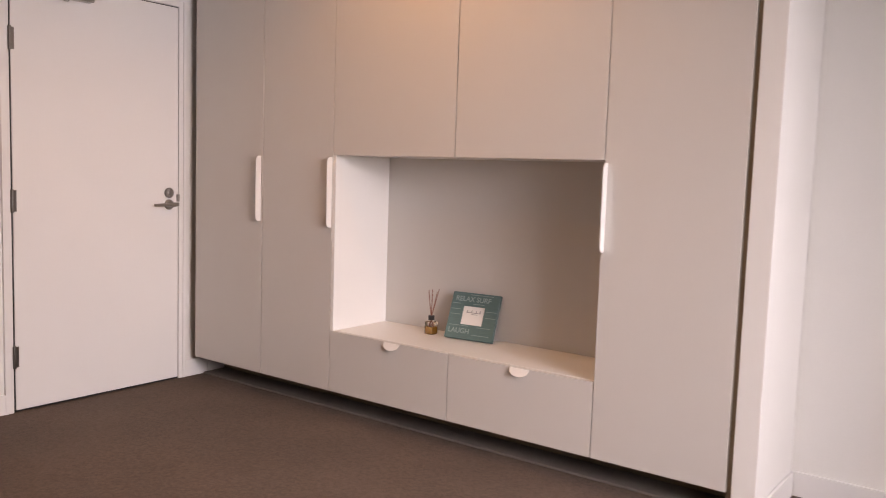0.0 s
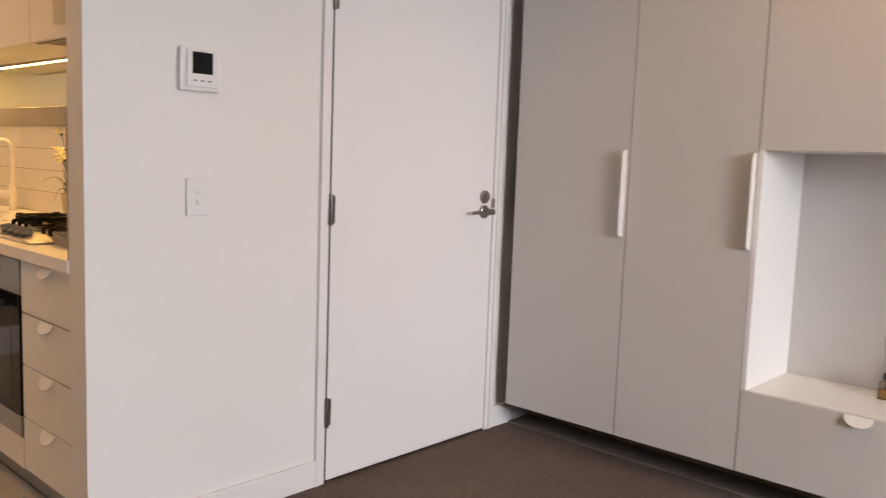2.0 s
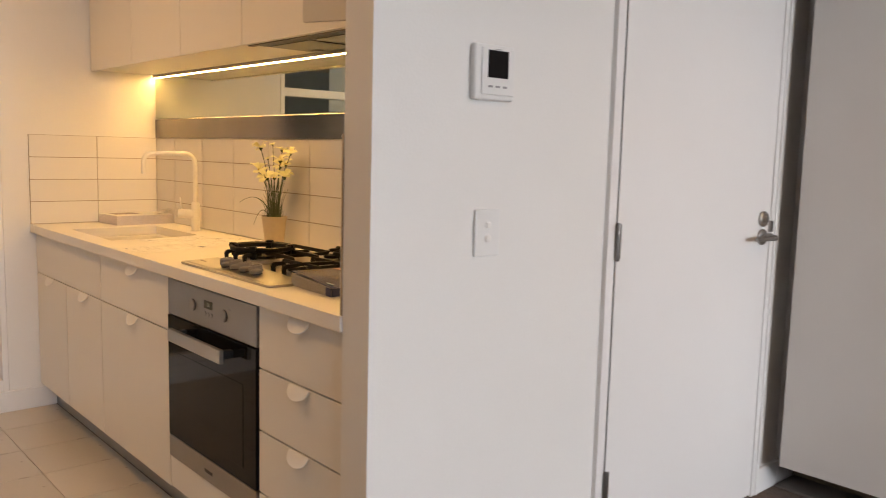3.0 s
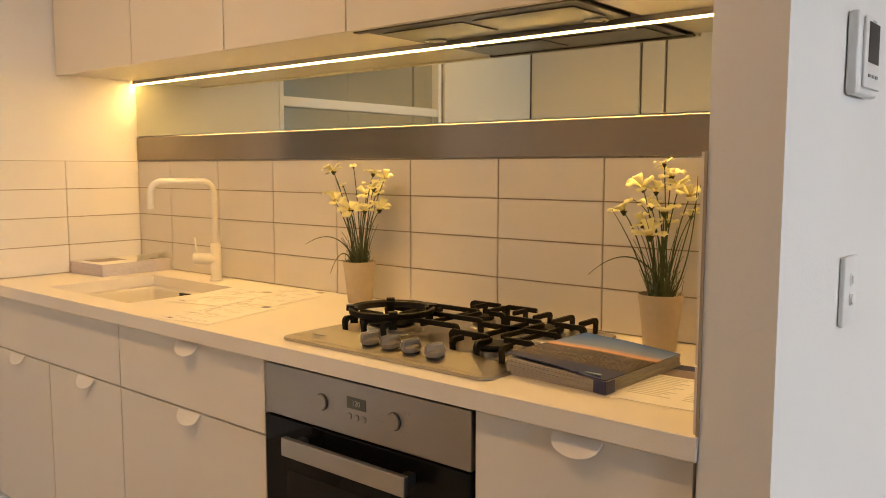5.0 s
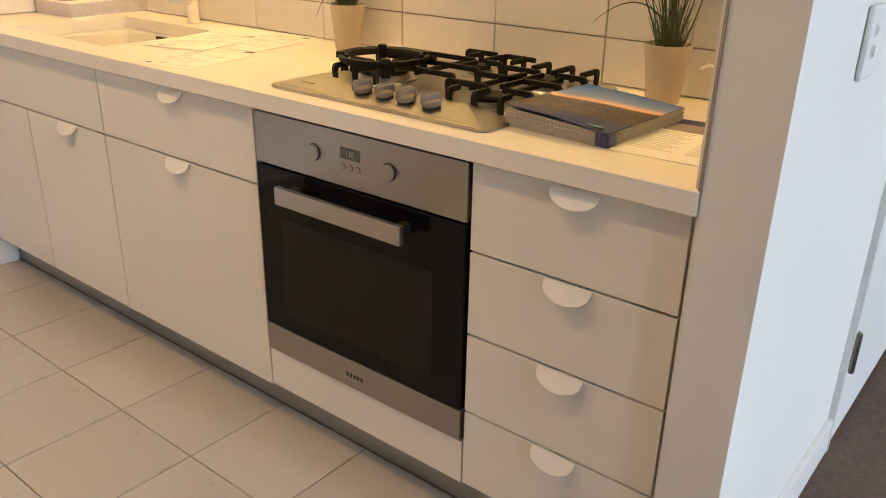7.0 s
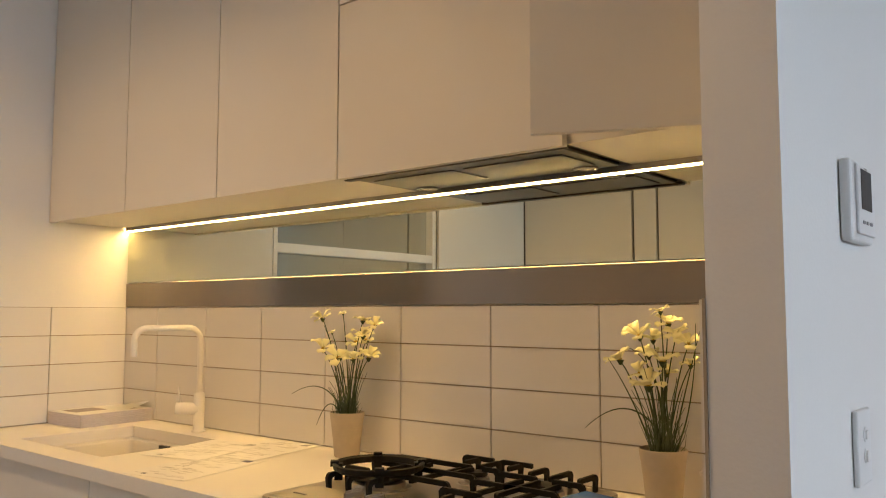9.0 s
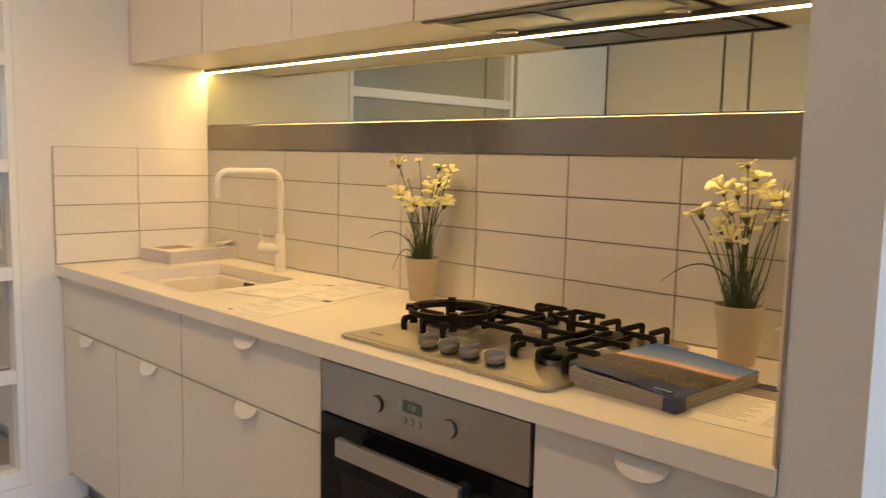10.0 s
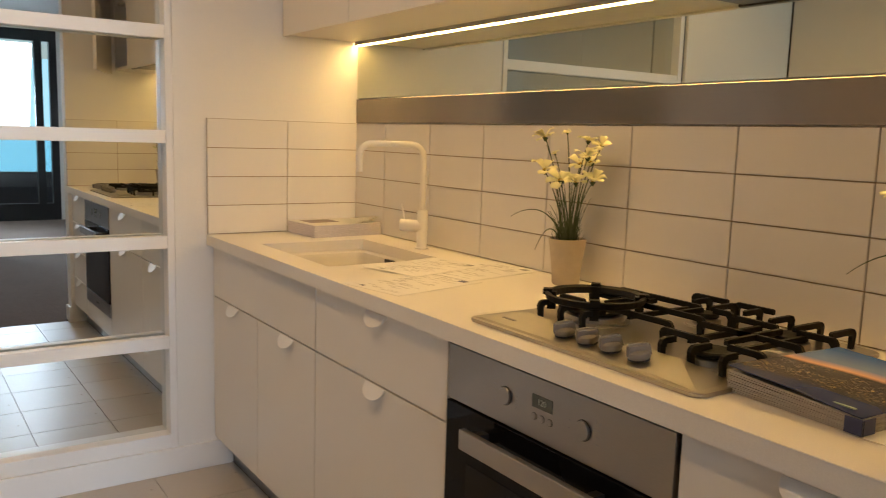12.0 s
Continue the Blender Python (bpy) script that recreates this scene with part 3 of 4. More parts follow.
def pic_part(ob):
    m = ob.matrix_world.copy() if ob.matrix_world != Matrix.Identity(4) else Matrix.Translation(ob.location)
    ob.parent = pic
    ob.matrix_basis = m
    return ob
F = 0.125
frm = boxes("border", [(-F, -0.056, -0.010, 0.010, 0.0, 0.225), (0.056, F, -0.010, 0.010, 0.0, 0.225), (-0.056, 0.056, -0.010, 0.010, 0.0, 0.070), (-0.056, 0.056, -0.010, 0.010, 0.160, 0.225)], TEAL, 0.0012)
pic_part(frm)
pic_part(box("card", -0.056, 0.056, -0.004, 0.004, 0.070, 0.160, PAPER, 0))
pic_part(boxes("logo_mark", [(-0.036, 0.036, -0.0046, -0.0042, 0.128, 0.131), (-0.036, -0.032, -0.0046, -0.0042, 0.1312, 0.140), (-0.012, -0.008, -0.0046, -0.0042, 0.1312, 0.142), (0.012, 0.016, -0.0046, -0.0042, 0.1312, 0.140), (0.032, 0.036, -0.0046, -0.0042, 0.1312, 0.142), (-0.01, 0.022, -0.0046, -0.0042, 0.121, 0.1235)], INK))
face = Matrix.Rotation(radians(90), 4, "X")
def pic_word(text, size, x, z, bold=0.0):
    ob = words("lettering", text, size, PALETEAL, Matrix.Identity(4), bold)
    ob.parent = pic
    ob.matrix_basis = Matrix.Translation((x, -0.0106, z)) @ face
pic_word("RELAX SURF", 0.034, -0.012, 0.192, 0.0004)
pic_word("LAUGH", 0.034, -0.055, 0.037, 0.0004)
lines = []
for i, (x, z, w) in enumerate(((-0.1, 0.168, 0.05), (0.02, 0.170, 0.06), (-0.092, 0.14, 0.05), (-0.092, 0.115, 0.055), (0.09, 0.14, 0.05), (0.09, 0.11, 0.045), (-0.06, 0.062, 0.10), (0.06, 0.022, 0.09), (0.07, 0.06, 0.07), (0.03, 0.214, 0.12))):
    lines.append((x - w / 2 if x > -0.09 else -0.12, x + w / 2 if x < 0.08 else 0.12, -0.0106, -0.0102, z, z + 0.0022))
pic_part(boxes("small_lettering", lines, PALETEAL))

# ---- kitchen: base units ----
bench = thing("kitchen_bench", (-4.8, 1.25, 0.0), "white laminate kitchen base units under a pale stone worktop", "kitchen bench")
yc = YF + T + 0.002
put(bench, boxes("carcass", [(XL + 0.003, -4.520, yc, YB - 0.003, 0.113, 0.655), (-5.235, -4.520, yc, YB - 0.003, 0.6551, 0.834), (XL + 0.003, -5.235, yc, 1.004, 0.6551, 0.834), (XL + 0.003, -5.235, 1.422, YB - 0.003, 0.6551, 0.834), (XL + 0.003, -5.76, 1.004, 1.422, 0.6551, 0.834),
    (-4.520, -3.914, yc, YB - 0.003, 0.113, 0.226), (-3.914, XN - 0.003, yc, YB - 0.003, 0.113, 0.834)], DARKIN))
put(bench, box("kickboard", XL + 0.003, XN - 0.003, 1.028, 1.042, 0.001, 0.112, mat("brushed aluminium kick", (0.42, 0.41, 0.40), 0.35, metal=0.9, grain=0.06, scale=60, stain=0.08, stretch=(1, 20, 20)), 0))
put(bench, box("end_filler", -3.503, XN - 0.001, YF + 0.004, YF + T, 0.115, 0.834, KITCH, 0.0006))
GB = 0.0025
def front(x0, x1, z0, z1, name):
    return put(bench, box(name, x0 + GB, x1 - GB, YF, YF + T, z0 + GB, z1 - GB, KITCH, 0.0008))
PX = []
f1 = front(XL + 0.004, -5.170, 0.648, 0.828, "false_front")
f2 = front(-5.170, -4.520, 0.648, 0.828, "drawer"); PX.append((f2, -4.828, 0.823))
f3 = front(XL + 0.004, -5.608, 0.113, 0.648, "door"); PX.append((f3, -5.825, 0.645))
f4 = front(-5.608, -5.170, 0.113, 0.648, "door"); PX.append((f4, -5.365, 0.645))
f5 = front(-5.170, -4.520, 0.113, 0.648, "drawer"); PX.append((f5, -4.828, 0.645))
front(-4.520, -3.916, 0.118, 0.226, "filler_panel")
for z0, z1 in ((0.655, 0.828), (0.480, 0.655), (0.303, 0.480), (0.122, 0.303)):
    PX.append((front(-3.916, -3.504, z0, z1, "drawer"), -3.703, z1 - 0.004))
for f, x, z in PX:
    put(f, lip_pull(x, YF - 0.001, z))

# worktop with the sink cut out
wx0, wx1, wy0, wy1 = -5.735, -5.228, 1.022, 1.404
def worktop():
    bm = bmesh.new()
    y0, y1, z0, z1 = 0.934, YB - 0.002, 0.835, ZC
    ox, ex = XL + 0.002, XN - 0.002
    for a in ((ox, wx0, y0, y1), (wx1, ex, y0, y1), (wx0, wx1, y0, wy0), (wx0, wx1, wy1, y1)):
        add_box(bm, a[0] + 4.8, a[1] + 4.8, a[2] - 1.24, a[3] - 1.24, z0 - ZC, z1 - ZC)
    bmesh.ops.remove_doubles(bm, verts=bm.verts, dist=1e-5)
    return mesh_ob("worktop", bm, STONE, (-4.8, 1.24, ZC))
put(bench, worktop())
put(bench, lathe("edge_round", [(0.0018, -1.272), (0.0018, 1.272)], STONE, (-4.7685, 0.9352, ZC - 0.0012), 10, "X"))
sink = thing("sink", (-5.475, 1.215, 0.70), "pale undermounted rectangular kitchen sink with overflow slot", "sink")
def bowl():
    bm = bmesh.new()
    rings = []
    spec = ((wx0 - 0.012, wx1 + 0.012, wy0 - 0.012, wy1 + 0.012, 0.8335), (wx0 + 0.004, wx1 - 0.004, wy0 + 0.004, wy1 - 0.004, 0.8335), (wx0 + 0.012, wx1 - 0.06, wy0 + 0.012, wy1 - 0.012, 0.828), (wx0 + 0.016, wx1 - 0.066, wy0 + 0.016, wy1 - 0.016, 0.815), (wx0 + 0.022, wx1 - 0.07, wy0 + 0.022, wy1 - 0.022, 0.69), (wx0 + 0.04, wx1 - 0.09, wy0 + 0.04, wy1 - 0.04, 0.672))
    for a, b, c, d, z in spec:
        ring = []
        for cx, cy, s in ((a, c, 180), (b, c, 270), (b, d, 0), (a, d, 90)):
            r = 0.022
            mx, my = (cx + r if cx == a else cx - r), (cy + r if cy == c else cy - r)
            for k in range(5):
                t = radians(s + 22.5 * k)
                ring.append(bm.verts.new((mx + r * math.cos(t) + 5.475, my + r * math.sin(t) - 1.215, z - 0.70)))
        rings.append(ring)
    n = len(rings[0])
    for p, q in zip(rings, rings[1:]):
        for i in range(n):
            bm.faces.new((p[i], p[(i + 1) % n], q[(i + 1) % n], q[i]))
    bm.faces.new(rings[-1])
    return mesh_ob("bowl", bm, SINKM, (-5.475, 1.215, 0.70), smooth=True)
bw = bowl()
bw.data.set_sharp_from_angle(angle=radians(35))
put(sink, bw)
put(sink, boxes("overflow", [(-5.535, -5.485, wy1 - 0.024, wy1 - 0.012, 0.804, 0.829), (-5.527, -5.493, wy1 - 0.0255, wy1 - 0.024, 0.810, 0.823)], BLACK))
put(sink, lathe("waste", [(0.04, 0), (0.04, 0.003), (0.03, 0.004), (0.012, 0.002)], CHROME, (-5.49, 1.215, 0.6725), 28))

# tap
tx, ty = -5.441, 1.468
tap = thing("tap", (tx, ty, ZC), "matt white gooseneck kitchen mixer tap", "tap")
put(tap, lathe("base", [(0.023, 0), (0.023, 0.004), (0.020, 0.006), (0.018, 0.01), (0.018, 0.125), (0.014, 0.130)], PULL, (tx, ty, ZC), 28))
pts = [(tx, ty, ZC + 0.12), (tx, ty, ZC + 0.30)]
dx, dy = -0.2, -0.98
for k in range(1, 8):
    a = math.pi / 2 * k / 7
    pts.append((tx + dx * 0.045 * (1 - math.cos(a)), ty + dy * 0.045 * (1 - math.cos(a)), ZC + 0.30 + 0.045 * math.sin(a)))
pts.append((tx + dx * 0.18, ty + dy * 0.18, ZC + 0.345))
for k in range(1, 8):
    a = math.pi / 2 * k / 7
    pts.append((tx + dx * (0.18 + 0.04 * math.sin(a)), ty + dy * (0.18 + 0.04 * math.sin(a)), ZC + 0.345 - 0.04 * (1 - math.cos(a))))
pts.append((tx + dx * 0.22, ty + dy * 0.22, ZC + 0.255))
put(tap, tube("spout", pts, 0.0102, PULL, sides=18))
put(tap, tube("valve", [(tx, ty, ZC + 0.075), (tx - 0.05, ty - 0.055, ZC + 0.078)], 0.020, PULL, sides=20))
put(tap, tube("lever", [(tx - 0.042, ty - 0.046, ZC + 0.090), (tx - 0.046, ty - 0.052, ZC + 0.150)], 0.004, PULL, 0.003))

# ---- oven ----
ov = thing("oven", (-4.217, 1.2, 0.227), "stainless steel built-in oven with black glass door", "oven")
ox0, ox1, oy = -4.513, -3.921, 0.953
put(ov, box("body", ox0 + 0.012, ox1 - 0.012, oy + 0.022, 1.50, 0.229, 0.8335, DARKIN, 0))
put(ov, box("control_panel", ox0, ox1, oy, oy + 0.020, 0.709, 0.824, STEEL, 0.0015))
od = put(ov, box("door", ox0, ox1, oy - 0.002, oy + 0.020, 0.302, 0.705, BGLASS, 0.0015))
put(od, box("window", ox0 + 0.075, ox1 - 0.075, oy - 0.0032, oy - 0.0022, 0.345, 0.590, OVWIN, 0.0004))
put(ov, box("lower_trim", ox0, ox1, oy - 0.002, oy + 0.020, 0.229, 0.300, STEEL, 0.0015))
put(ov, boxes("brand_mark", [(-4.245 + 0.011 * i, -4.238 + 0.011 * i, oy - 0.0028, oy - 0.0021, 0.256, 0.266) for i in range(5)], BLACK))
hd = put(od, box("handle", -4.398, -4.040, oy - 0.052, oy - 0.038, 0.645, 0.685, HOBST, 0.002))
for x in (-4.385, -4.073):
    put(od, box("handle_post", x, x + 0.02, oy - 0.038, oy - 0.002, 0.654, 0.677, BLACK, 0.001))
for x in (-4.322, -4.112):
    put(ov, lathe("selector", [(0.0185, 0), (0.0185, 0.0016), (0.0172, 0.002)], BLACK, (x, oy + 0.0002, 0.766), 32, "Y"))
    k = lathe("knob", [(0.0168, 0.001), (0.0168, 0.0045), (0.0155, 0.006)], STEEL, (x, oy, 0.766), 32, "Y")
    put(ov, k)
put(ov, box("display", -4.245, -4.190, oy - 0.0012, oy + 0.002, 0.769, 0.793, LCD, 0.0004))
w = words("display_digits", "120", 0.016, LCDTX, Matrix.Translation((-4.2175, oy - 0.0014, 0.781)) @ face)
put(ov, w)
for i in range(3):
    put(ov, lathe("touch_button", [(0.0062, 0), (0.0062, 0.0012), (0.0052, 0.0016)], STEEL, (-4.238 + 0.021 * i, oy, 0.752), 20, "Y"))
    put(ov, lathe("button_ring", [(0.0070, 0), (0.0070, 0.0006)], BLACK, (-4.238 + 0.021 * i, oy, 0.752), 20, "Y"))
marks = [(-4.360 + dxx, -4.352 + dxx, oy - 0.0006, oy + 0.001, z, z + 0.0016) for dxx in (0, 0.066) for z in (0.748, 0.756, 0.764, 0.772, 0.780)]
marks += [(-4.150, -4.143, oy - 0.0006, oy + 0.001, z, z + 0.0018) for z in (0.758, 0.772)] + [(-4.083, -4.075, oy - 0.0006, oy + 0.001, z, z + 0.0018) for z in (0.750, 0.762, 0.775)] + [(-4.085, -4.082, oy - 0.0006, oy + 0.001, 0.785, 0.792), (-4.076, -4.071, oy - 0.0006, oy + 0.001, 0.786, 0.791)]
put(ov, boxes("dial_marks", marks, INK))

# ---- gas hob ----
hob = thing("gas_hob", (-4.204, 1.24, ZC), "stainless steel four-burner gas hob with black cast iron trivets", "hob")
def rounded(x0, x1, y0, y1, r, n=5):
    out = []
    for cx, cy, s in ((x1 - r, y1 - r, 0), (x0 + r, y1 - r, 90), (x0 + r, y0 + r, 180), (x1 - r, y0 + r, 270)):
        out += [(cx + r * math.cos(radians(s + 90 * k / n)), cy + r * math.sin(radians(s + 90 * k / n))) for k in range(n + 1)]
    return out
hx0, hx1, hy0, hy1 = -4.497, -3.911, 0.985, 1.497
put(hob, slab("tray", rounded(hx0 + 4.204, hx1 + 4.204, hy0 - 1.24, hy1 - 1.24, 0.018), 0.0, 0.007, HOBST, (-4.204, 1.24, ZC + 0.0003), 0.002))
# sloping control fascia
bm = bmesh.new()
fx0, fx1 = hx0 + 0.012, hx1 - 0.012
lo = [(fx0, hy0 + 0.010, 0), (fx1, hy0 + 0.010, 0), (fx1 - 0.008, hy0 + 0.112, 0), (fx0 + 0.03, hy0 + 0.112, 0)]
hi = [(fx0 + 0.012, hy0 + 0.016, 0.003), (fx1 - 0.085, hy0 + 0.016, 0.003), (fx1 - 0.105, hy0 + 0.098, 0.014), (fx0 + 0.06, hy0 + 0.098, 0.014)]
a = [bm.verts.new((x + 4.204, y - 1.24, z)) for x, y, z in lo]
b = [bm.verts.new((x + 4.204, y - 1.24, z)) for x, y, z in hi]
bm.faces.new(b)
bm.faces.new((a[1], b[2], b[1]))
bm.faces.new((a[1], a[2], b[2]))
for i in (0, 2, 3):
    bm.faces.new((a[i], a[(i + 1) % 4], b[(i + 1) % 4], b[i]))
put(hob, mesh_ob("fascia", bm, HOBST, (-4.204, 1.24, ZC + 0.0071)))
put(hob, boxes("brand_mark", [(-4.435 + 0.008 * i, -4.430 + 0.008 * i, 1.027, 1.033, ZC + 0.0125, ZC + 0.0152) for i in range(5)], INK))
def knob(x, y):
    """A domed metal knob with a broad rounded grip, leaning with the fascia."""
    z = ZC + 0.0125
    put(hob, lathe("knob_skirt", [(0.0185, 0), (0.0185, 0.005), (0.016, 0.006)], BLACK, (x, y, z), 24))
    bm = bmesh.new()
    rings = []
    for r, h in ((0.0185, 0.0), (0.0195, 0.002), (0.0195, 0.006), (0.018, 0.010), (0.0135, 0.013), (0.006, 0.0142)):
        rings.append([bm.verts.new((r * math.cos(2 * math.pi * i / 28), r * math.sin(2 * math.pi * i / 28), h)) for i in range(28)])
    for p, q in zip(rings, rings[1:]):
        for i in range(28):
            bm.faces.new((p[i], p[(i + 1) % 28], q[(i + 1) % 28], q[i]))
    bm.faces.new(rings[-1])
    grip = bmesh.ops.create_cube(bm, size=1, matrix=Matrix.Translation((0, 0, 0.013)) @ Matrix.Diagonal((0.019, 0.043, 0.024, 1)))["verts"]
    for v in grip:
        if v.co.z > 0.015:
            v.co.x *= 0.6
            v.co.y *= 0.88
    edges = {e for v in grip for e in v.link_edges}
    bmesh.ops.bevel(bm, geom=list(edges), offset=0.0035, segments=3, affect="EDGES")
    bmesh.ops.rotate(bm, verts=bm.verts, matrix=Matrix.Rotation(radians(11), 3, "X") @ Matrix.Rotation(radians(-35), 3, "Z"))
    k = mesh_ob("knob", bm, KNOB, (x, y, z + 0.006), smooth=True)
    k.data.set_sharp_from_angle(angle=radians(35))
    put(hob, k)
for x in (-4.258, -4.198, -4.140, -4.076):
    knob(x, 1.036)
def burner(x, y, r):
    z = ZC + 0.0072
    put(hob, lathe("burner_cup", [(r + 0.02, 0), (r + 0.018, 0.003), (r + 0.006, 0.004), (r + 0.004, 0.014), (r - 0.002, 0.016), (r * 0.5, 0.016)], HOBST, (x, y, z), 32))
    put(hob, lathe("burner_cap", [(r * 0.9, 0), (r, 0.002), (r, 0.007), (r * 0.92, 0.010), (r * 0.3, 0.0115)], IRON, (x, y, z + 0.0161), 32))
burner(-4.355, 1.205, 0.056), burner(-4.215, 1.385, 0.024), burner(-4.015, 1.145, 0.036), burner(-4.020, 1.365, 0.036)
def finger(bm, x0, y0, x1, y1, foot=True, top=0.038):
    """An arm of a trivet: a slim bar on edge whose outer end bends down in a round elbow to a foot."""
    d = Vector((x1 - x0, y1 - y0, 0)); L = d.length; d.normalize()
    s = Vector((-d.y, d.x, 0)) * 0.0039
    if foot:
        prof = [(0.003, 0.0), (0.013, 0.0), (0.0125, top - 0.016), (0.017, top - 0.011), (L, top - 0.011), (L, top - 0.002), (L - 0.004, top), (0.010, top), (0.004, top - 0.003), (0.0, top - 0.010)]
    else:
        prof = [(0, top - 0.010), (L, top - 0.010), (L, top - 0.002), (L - 0.003, top), (0.003, top), (0, top - 0.002)]
    pa = [bm.verts.new(Vector((x0, y0, z)) + d * t + s) for t, z in prof]
    pb = [bm.verts.new(Vector((x0, y0, z)) + d * t - s) for t, z in prof]
    bm.faces.new(pa); bm.faces.new(pb[::-1])
    for i in range(len(pa)):
        j = (i + 1) % len(pa)
        bm.faces.new((pa[i], pb[i], pb[j], pa[j]))
def trivet(name, x0, x1, y0, y1, centres):
    """Two burners' grid: a spine across the middle, arms to each burner, hooked feet at the rim."""
    bm = bmesh.new()
    o = Vector(((x0 + x1) / 2, (y0 + y1) / 2, 0))
    ym = (centres[0][1] + centres[1][1]) / 2 - o.y
    X0, X1, Y0, Y1 = x0 - o.x, x1 - o.x, y0 - o.y, y1 - o.y
    finger(bm, X0, ym, 0.02, ym), finger(bm, X1, ym, -0.02, ym)
    for bx, by, r in centres:
        bx, by = bx - o.x, by - o.y
        edge = Y1 if by > ym else Y0
        finger(bm, X0, by, bx - r, by), finger(bm, X1, by, bx + r, by)
        finger(bm, bx, edge, bx, by + (r if by > ym else -r))
        finger(bm, bx, ym, bx, by + (-r if by > ym else r), False)
        for sx in (-0.062, 0.062):
            if X0 < bx + sx < X1:
                finger(bm, bx + sx, edge, bx + sx, by + (0.035 if by > ym else -0.035))
    for sx in (-0.045, 0.045):
        finger(bm, sx, centres[0][1] - o.y, sx, centres[1][1] - o.y, False, 0.030)
    put(hob, mesh_ob(name, bm, IRON, (o.x, o.y, ZC + 0.0073)))
trivet("trivet", -4.462, -4.150, 1.105, 1.478, [(-4.355, 1.205, 0.03), (-4.215, 1.385, 0.016)])
trivet("trivet", -4.140, -3.922, 1.085, 1.478, [(-4.015, 1.160, 0.02), (-4.020, 1.365, 0.02)])
bm = bmesh.new()
for xa, xb in ((-4.335, -4.240), (-4.225, -4.130)):
    finger(bm, xa + 4.23, 0.0, xb + 4.23, 0.0)
put(hob, mesh_ob("trivet", bm, IRON, (-4.23, 1.486, ZC + 0.0073)))
# wok ring on its feet
bm = bmesh.new()
N = 40
sec = [(0.093, 0.0), (0.101, 0.004), (0.104, 0.016), (0.099, 0.018), (0.091, 0.014), (0.087, 0.002)]
rg = [[bm.verts.new((r * math.cos(2 * math.pi * i / N), r * math.sin(2 * math.pi * i / N), z + 0.012)) for r, z in sec] for i in range(N)]
for i in range(N):
    p, q = rg[i], rg[(i + 1) % N]
    for k in range(len(sec)):
        bm.faces.new((p[k], q[k], q[(k + 1) % len(sec)], p[(k + 1) % len(sec)]))
for i in range(4):
    m4 = Matrix.Rotation(radians(45 + 90 * i), 4, "Z")
    for (a0, a1, c0, c1, e0, e1) in ((0.080, 0.098, -0.009, 0.009, -0.008, 0.028), (0.088, 0.107, -0.010, 0.010, 0.022, 0.034)):
        gg = add_box(bm, a0, a1, c0, c1, e0, e1)
        bmesh.ops.transform(bm, matrix=m4, verts=gg)
put(hob, mesh_ob("wok_ring", bm, IRON, (-4.357, 1.207, ZC + 0.033)))

# ---- splashback: mirror, steel band, light strip ----
zsb = 1.287
struct(box("splashback_mirror", XL + 0.002, XN - 0.002, YB - 0.008, YB - 0.002, 1.384, 1.590, MIRROR2, 0), "long greenish mirror strip along the splashback", "mirror")
struct(boxes("steel_band", [(XL + 0.002, XN - 0.002, YB - 0.0115, YB - 0.002, zsb + 0.002, 1.380)], BAND, 0.001), "brushed stainless steel band under the mirror", "metal band")
strip = thing("led_strip", (-4.77, YB - 0.02, 1.585), "glowing warm white light strip under the cupboards", "light strip")
put(strip, box("channel", XL + 0.006, XN - 0.004, YB - 0.024, YB - 0.002, 1.5945, 1.5985, HOBST, 0))
put(strip, box("channel_lip", XL + 0.006, XN - 0.004, YB - 0.0245, YB - 0.0225, 1.5845, 1.5944, HOBST, 0))
bm = bmesh.new()
ends = []
for x in (XL + 0.010, XN - 0.006):
    ends.append([bm.verts.new((x + 4.77, y, z)) for y, z in ((-0.012, 0.007), (0.000, 0.007), (0.000, -0.0045), (-0.003, -0.0045))])
bm.faces.new(ends[0]), bm.faces.new(ends[1][::-1])
for i in range(4):
    bm.faces.new((ends[0][i], ends[0][(i + 1) % 4], ends[1][(i + 1) % 4], ends[1][i]))
put(strip, mesh_ob("diffuser", bm, LED, (-4.77, YB - 0.009, 1.587)))

# ---- upper cupboards ----
YU, ZU = 1.222, 1.599
upper = thing("wall_cupboards", (-4.77, 1.38, ZU), "row of white laminate kitchen wall cupboards, one door ajar", "wall cupboard")
yu = YU + T + 0.002
put(upper, boxes("carcass", [(XL + 0.003, -4.522, yu, YB - 0.001, ZU, 2.438), (-4.522, -3.884, yu, YB - 0.001, 1.66, 2.438), (-3.884, -3.866, yu, YB - 0.001, ZU, 2.438), (-3.866, XN - 0.003, yu, YB - 0.001, ZU, 1.617), (-3.866, XN - 0.003, yu, YB - 0.001, 2.42, 2.438), (-3.866, XN - 0.003, 1.52, YB - 0.001, 1.617, 2.42), (-3.51, XN - 0.003, yu, 1.52, 1.617, 2.42), (-3.866, -3.51, yu + 0.02, 1.52, 2.00, 2.018)], KITCH))
ux = (XL + 0.004, -5.515, -5.018, -4.520)
for a, b in zip(ux, ux[1:]):
    put(upper, box("door", a + g, b - g, YU, YU + T, ZU - 0.006, 2.436, KITCH, 0.0008))
put(upper, box("hood_flap", -4.520 + g, -3.880 - g, YU, YU + T, ZU - 0.006, 2.028, KITCH, 0.0008))
put(upper, box("top_flap", -4.520 + g, -3.880 - g, YU, YU + T, 2.032, 2.436, KITCH, 0.0008))
op = box("open_door", -0.384, 0.0, -T, 0.0, 1.578, 2.436, KITCH, 0.0008)
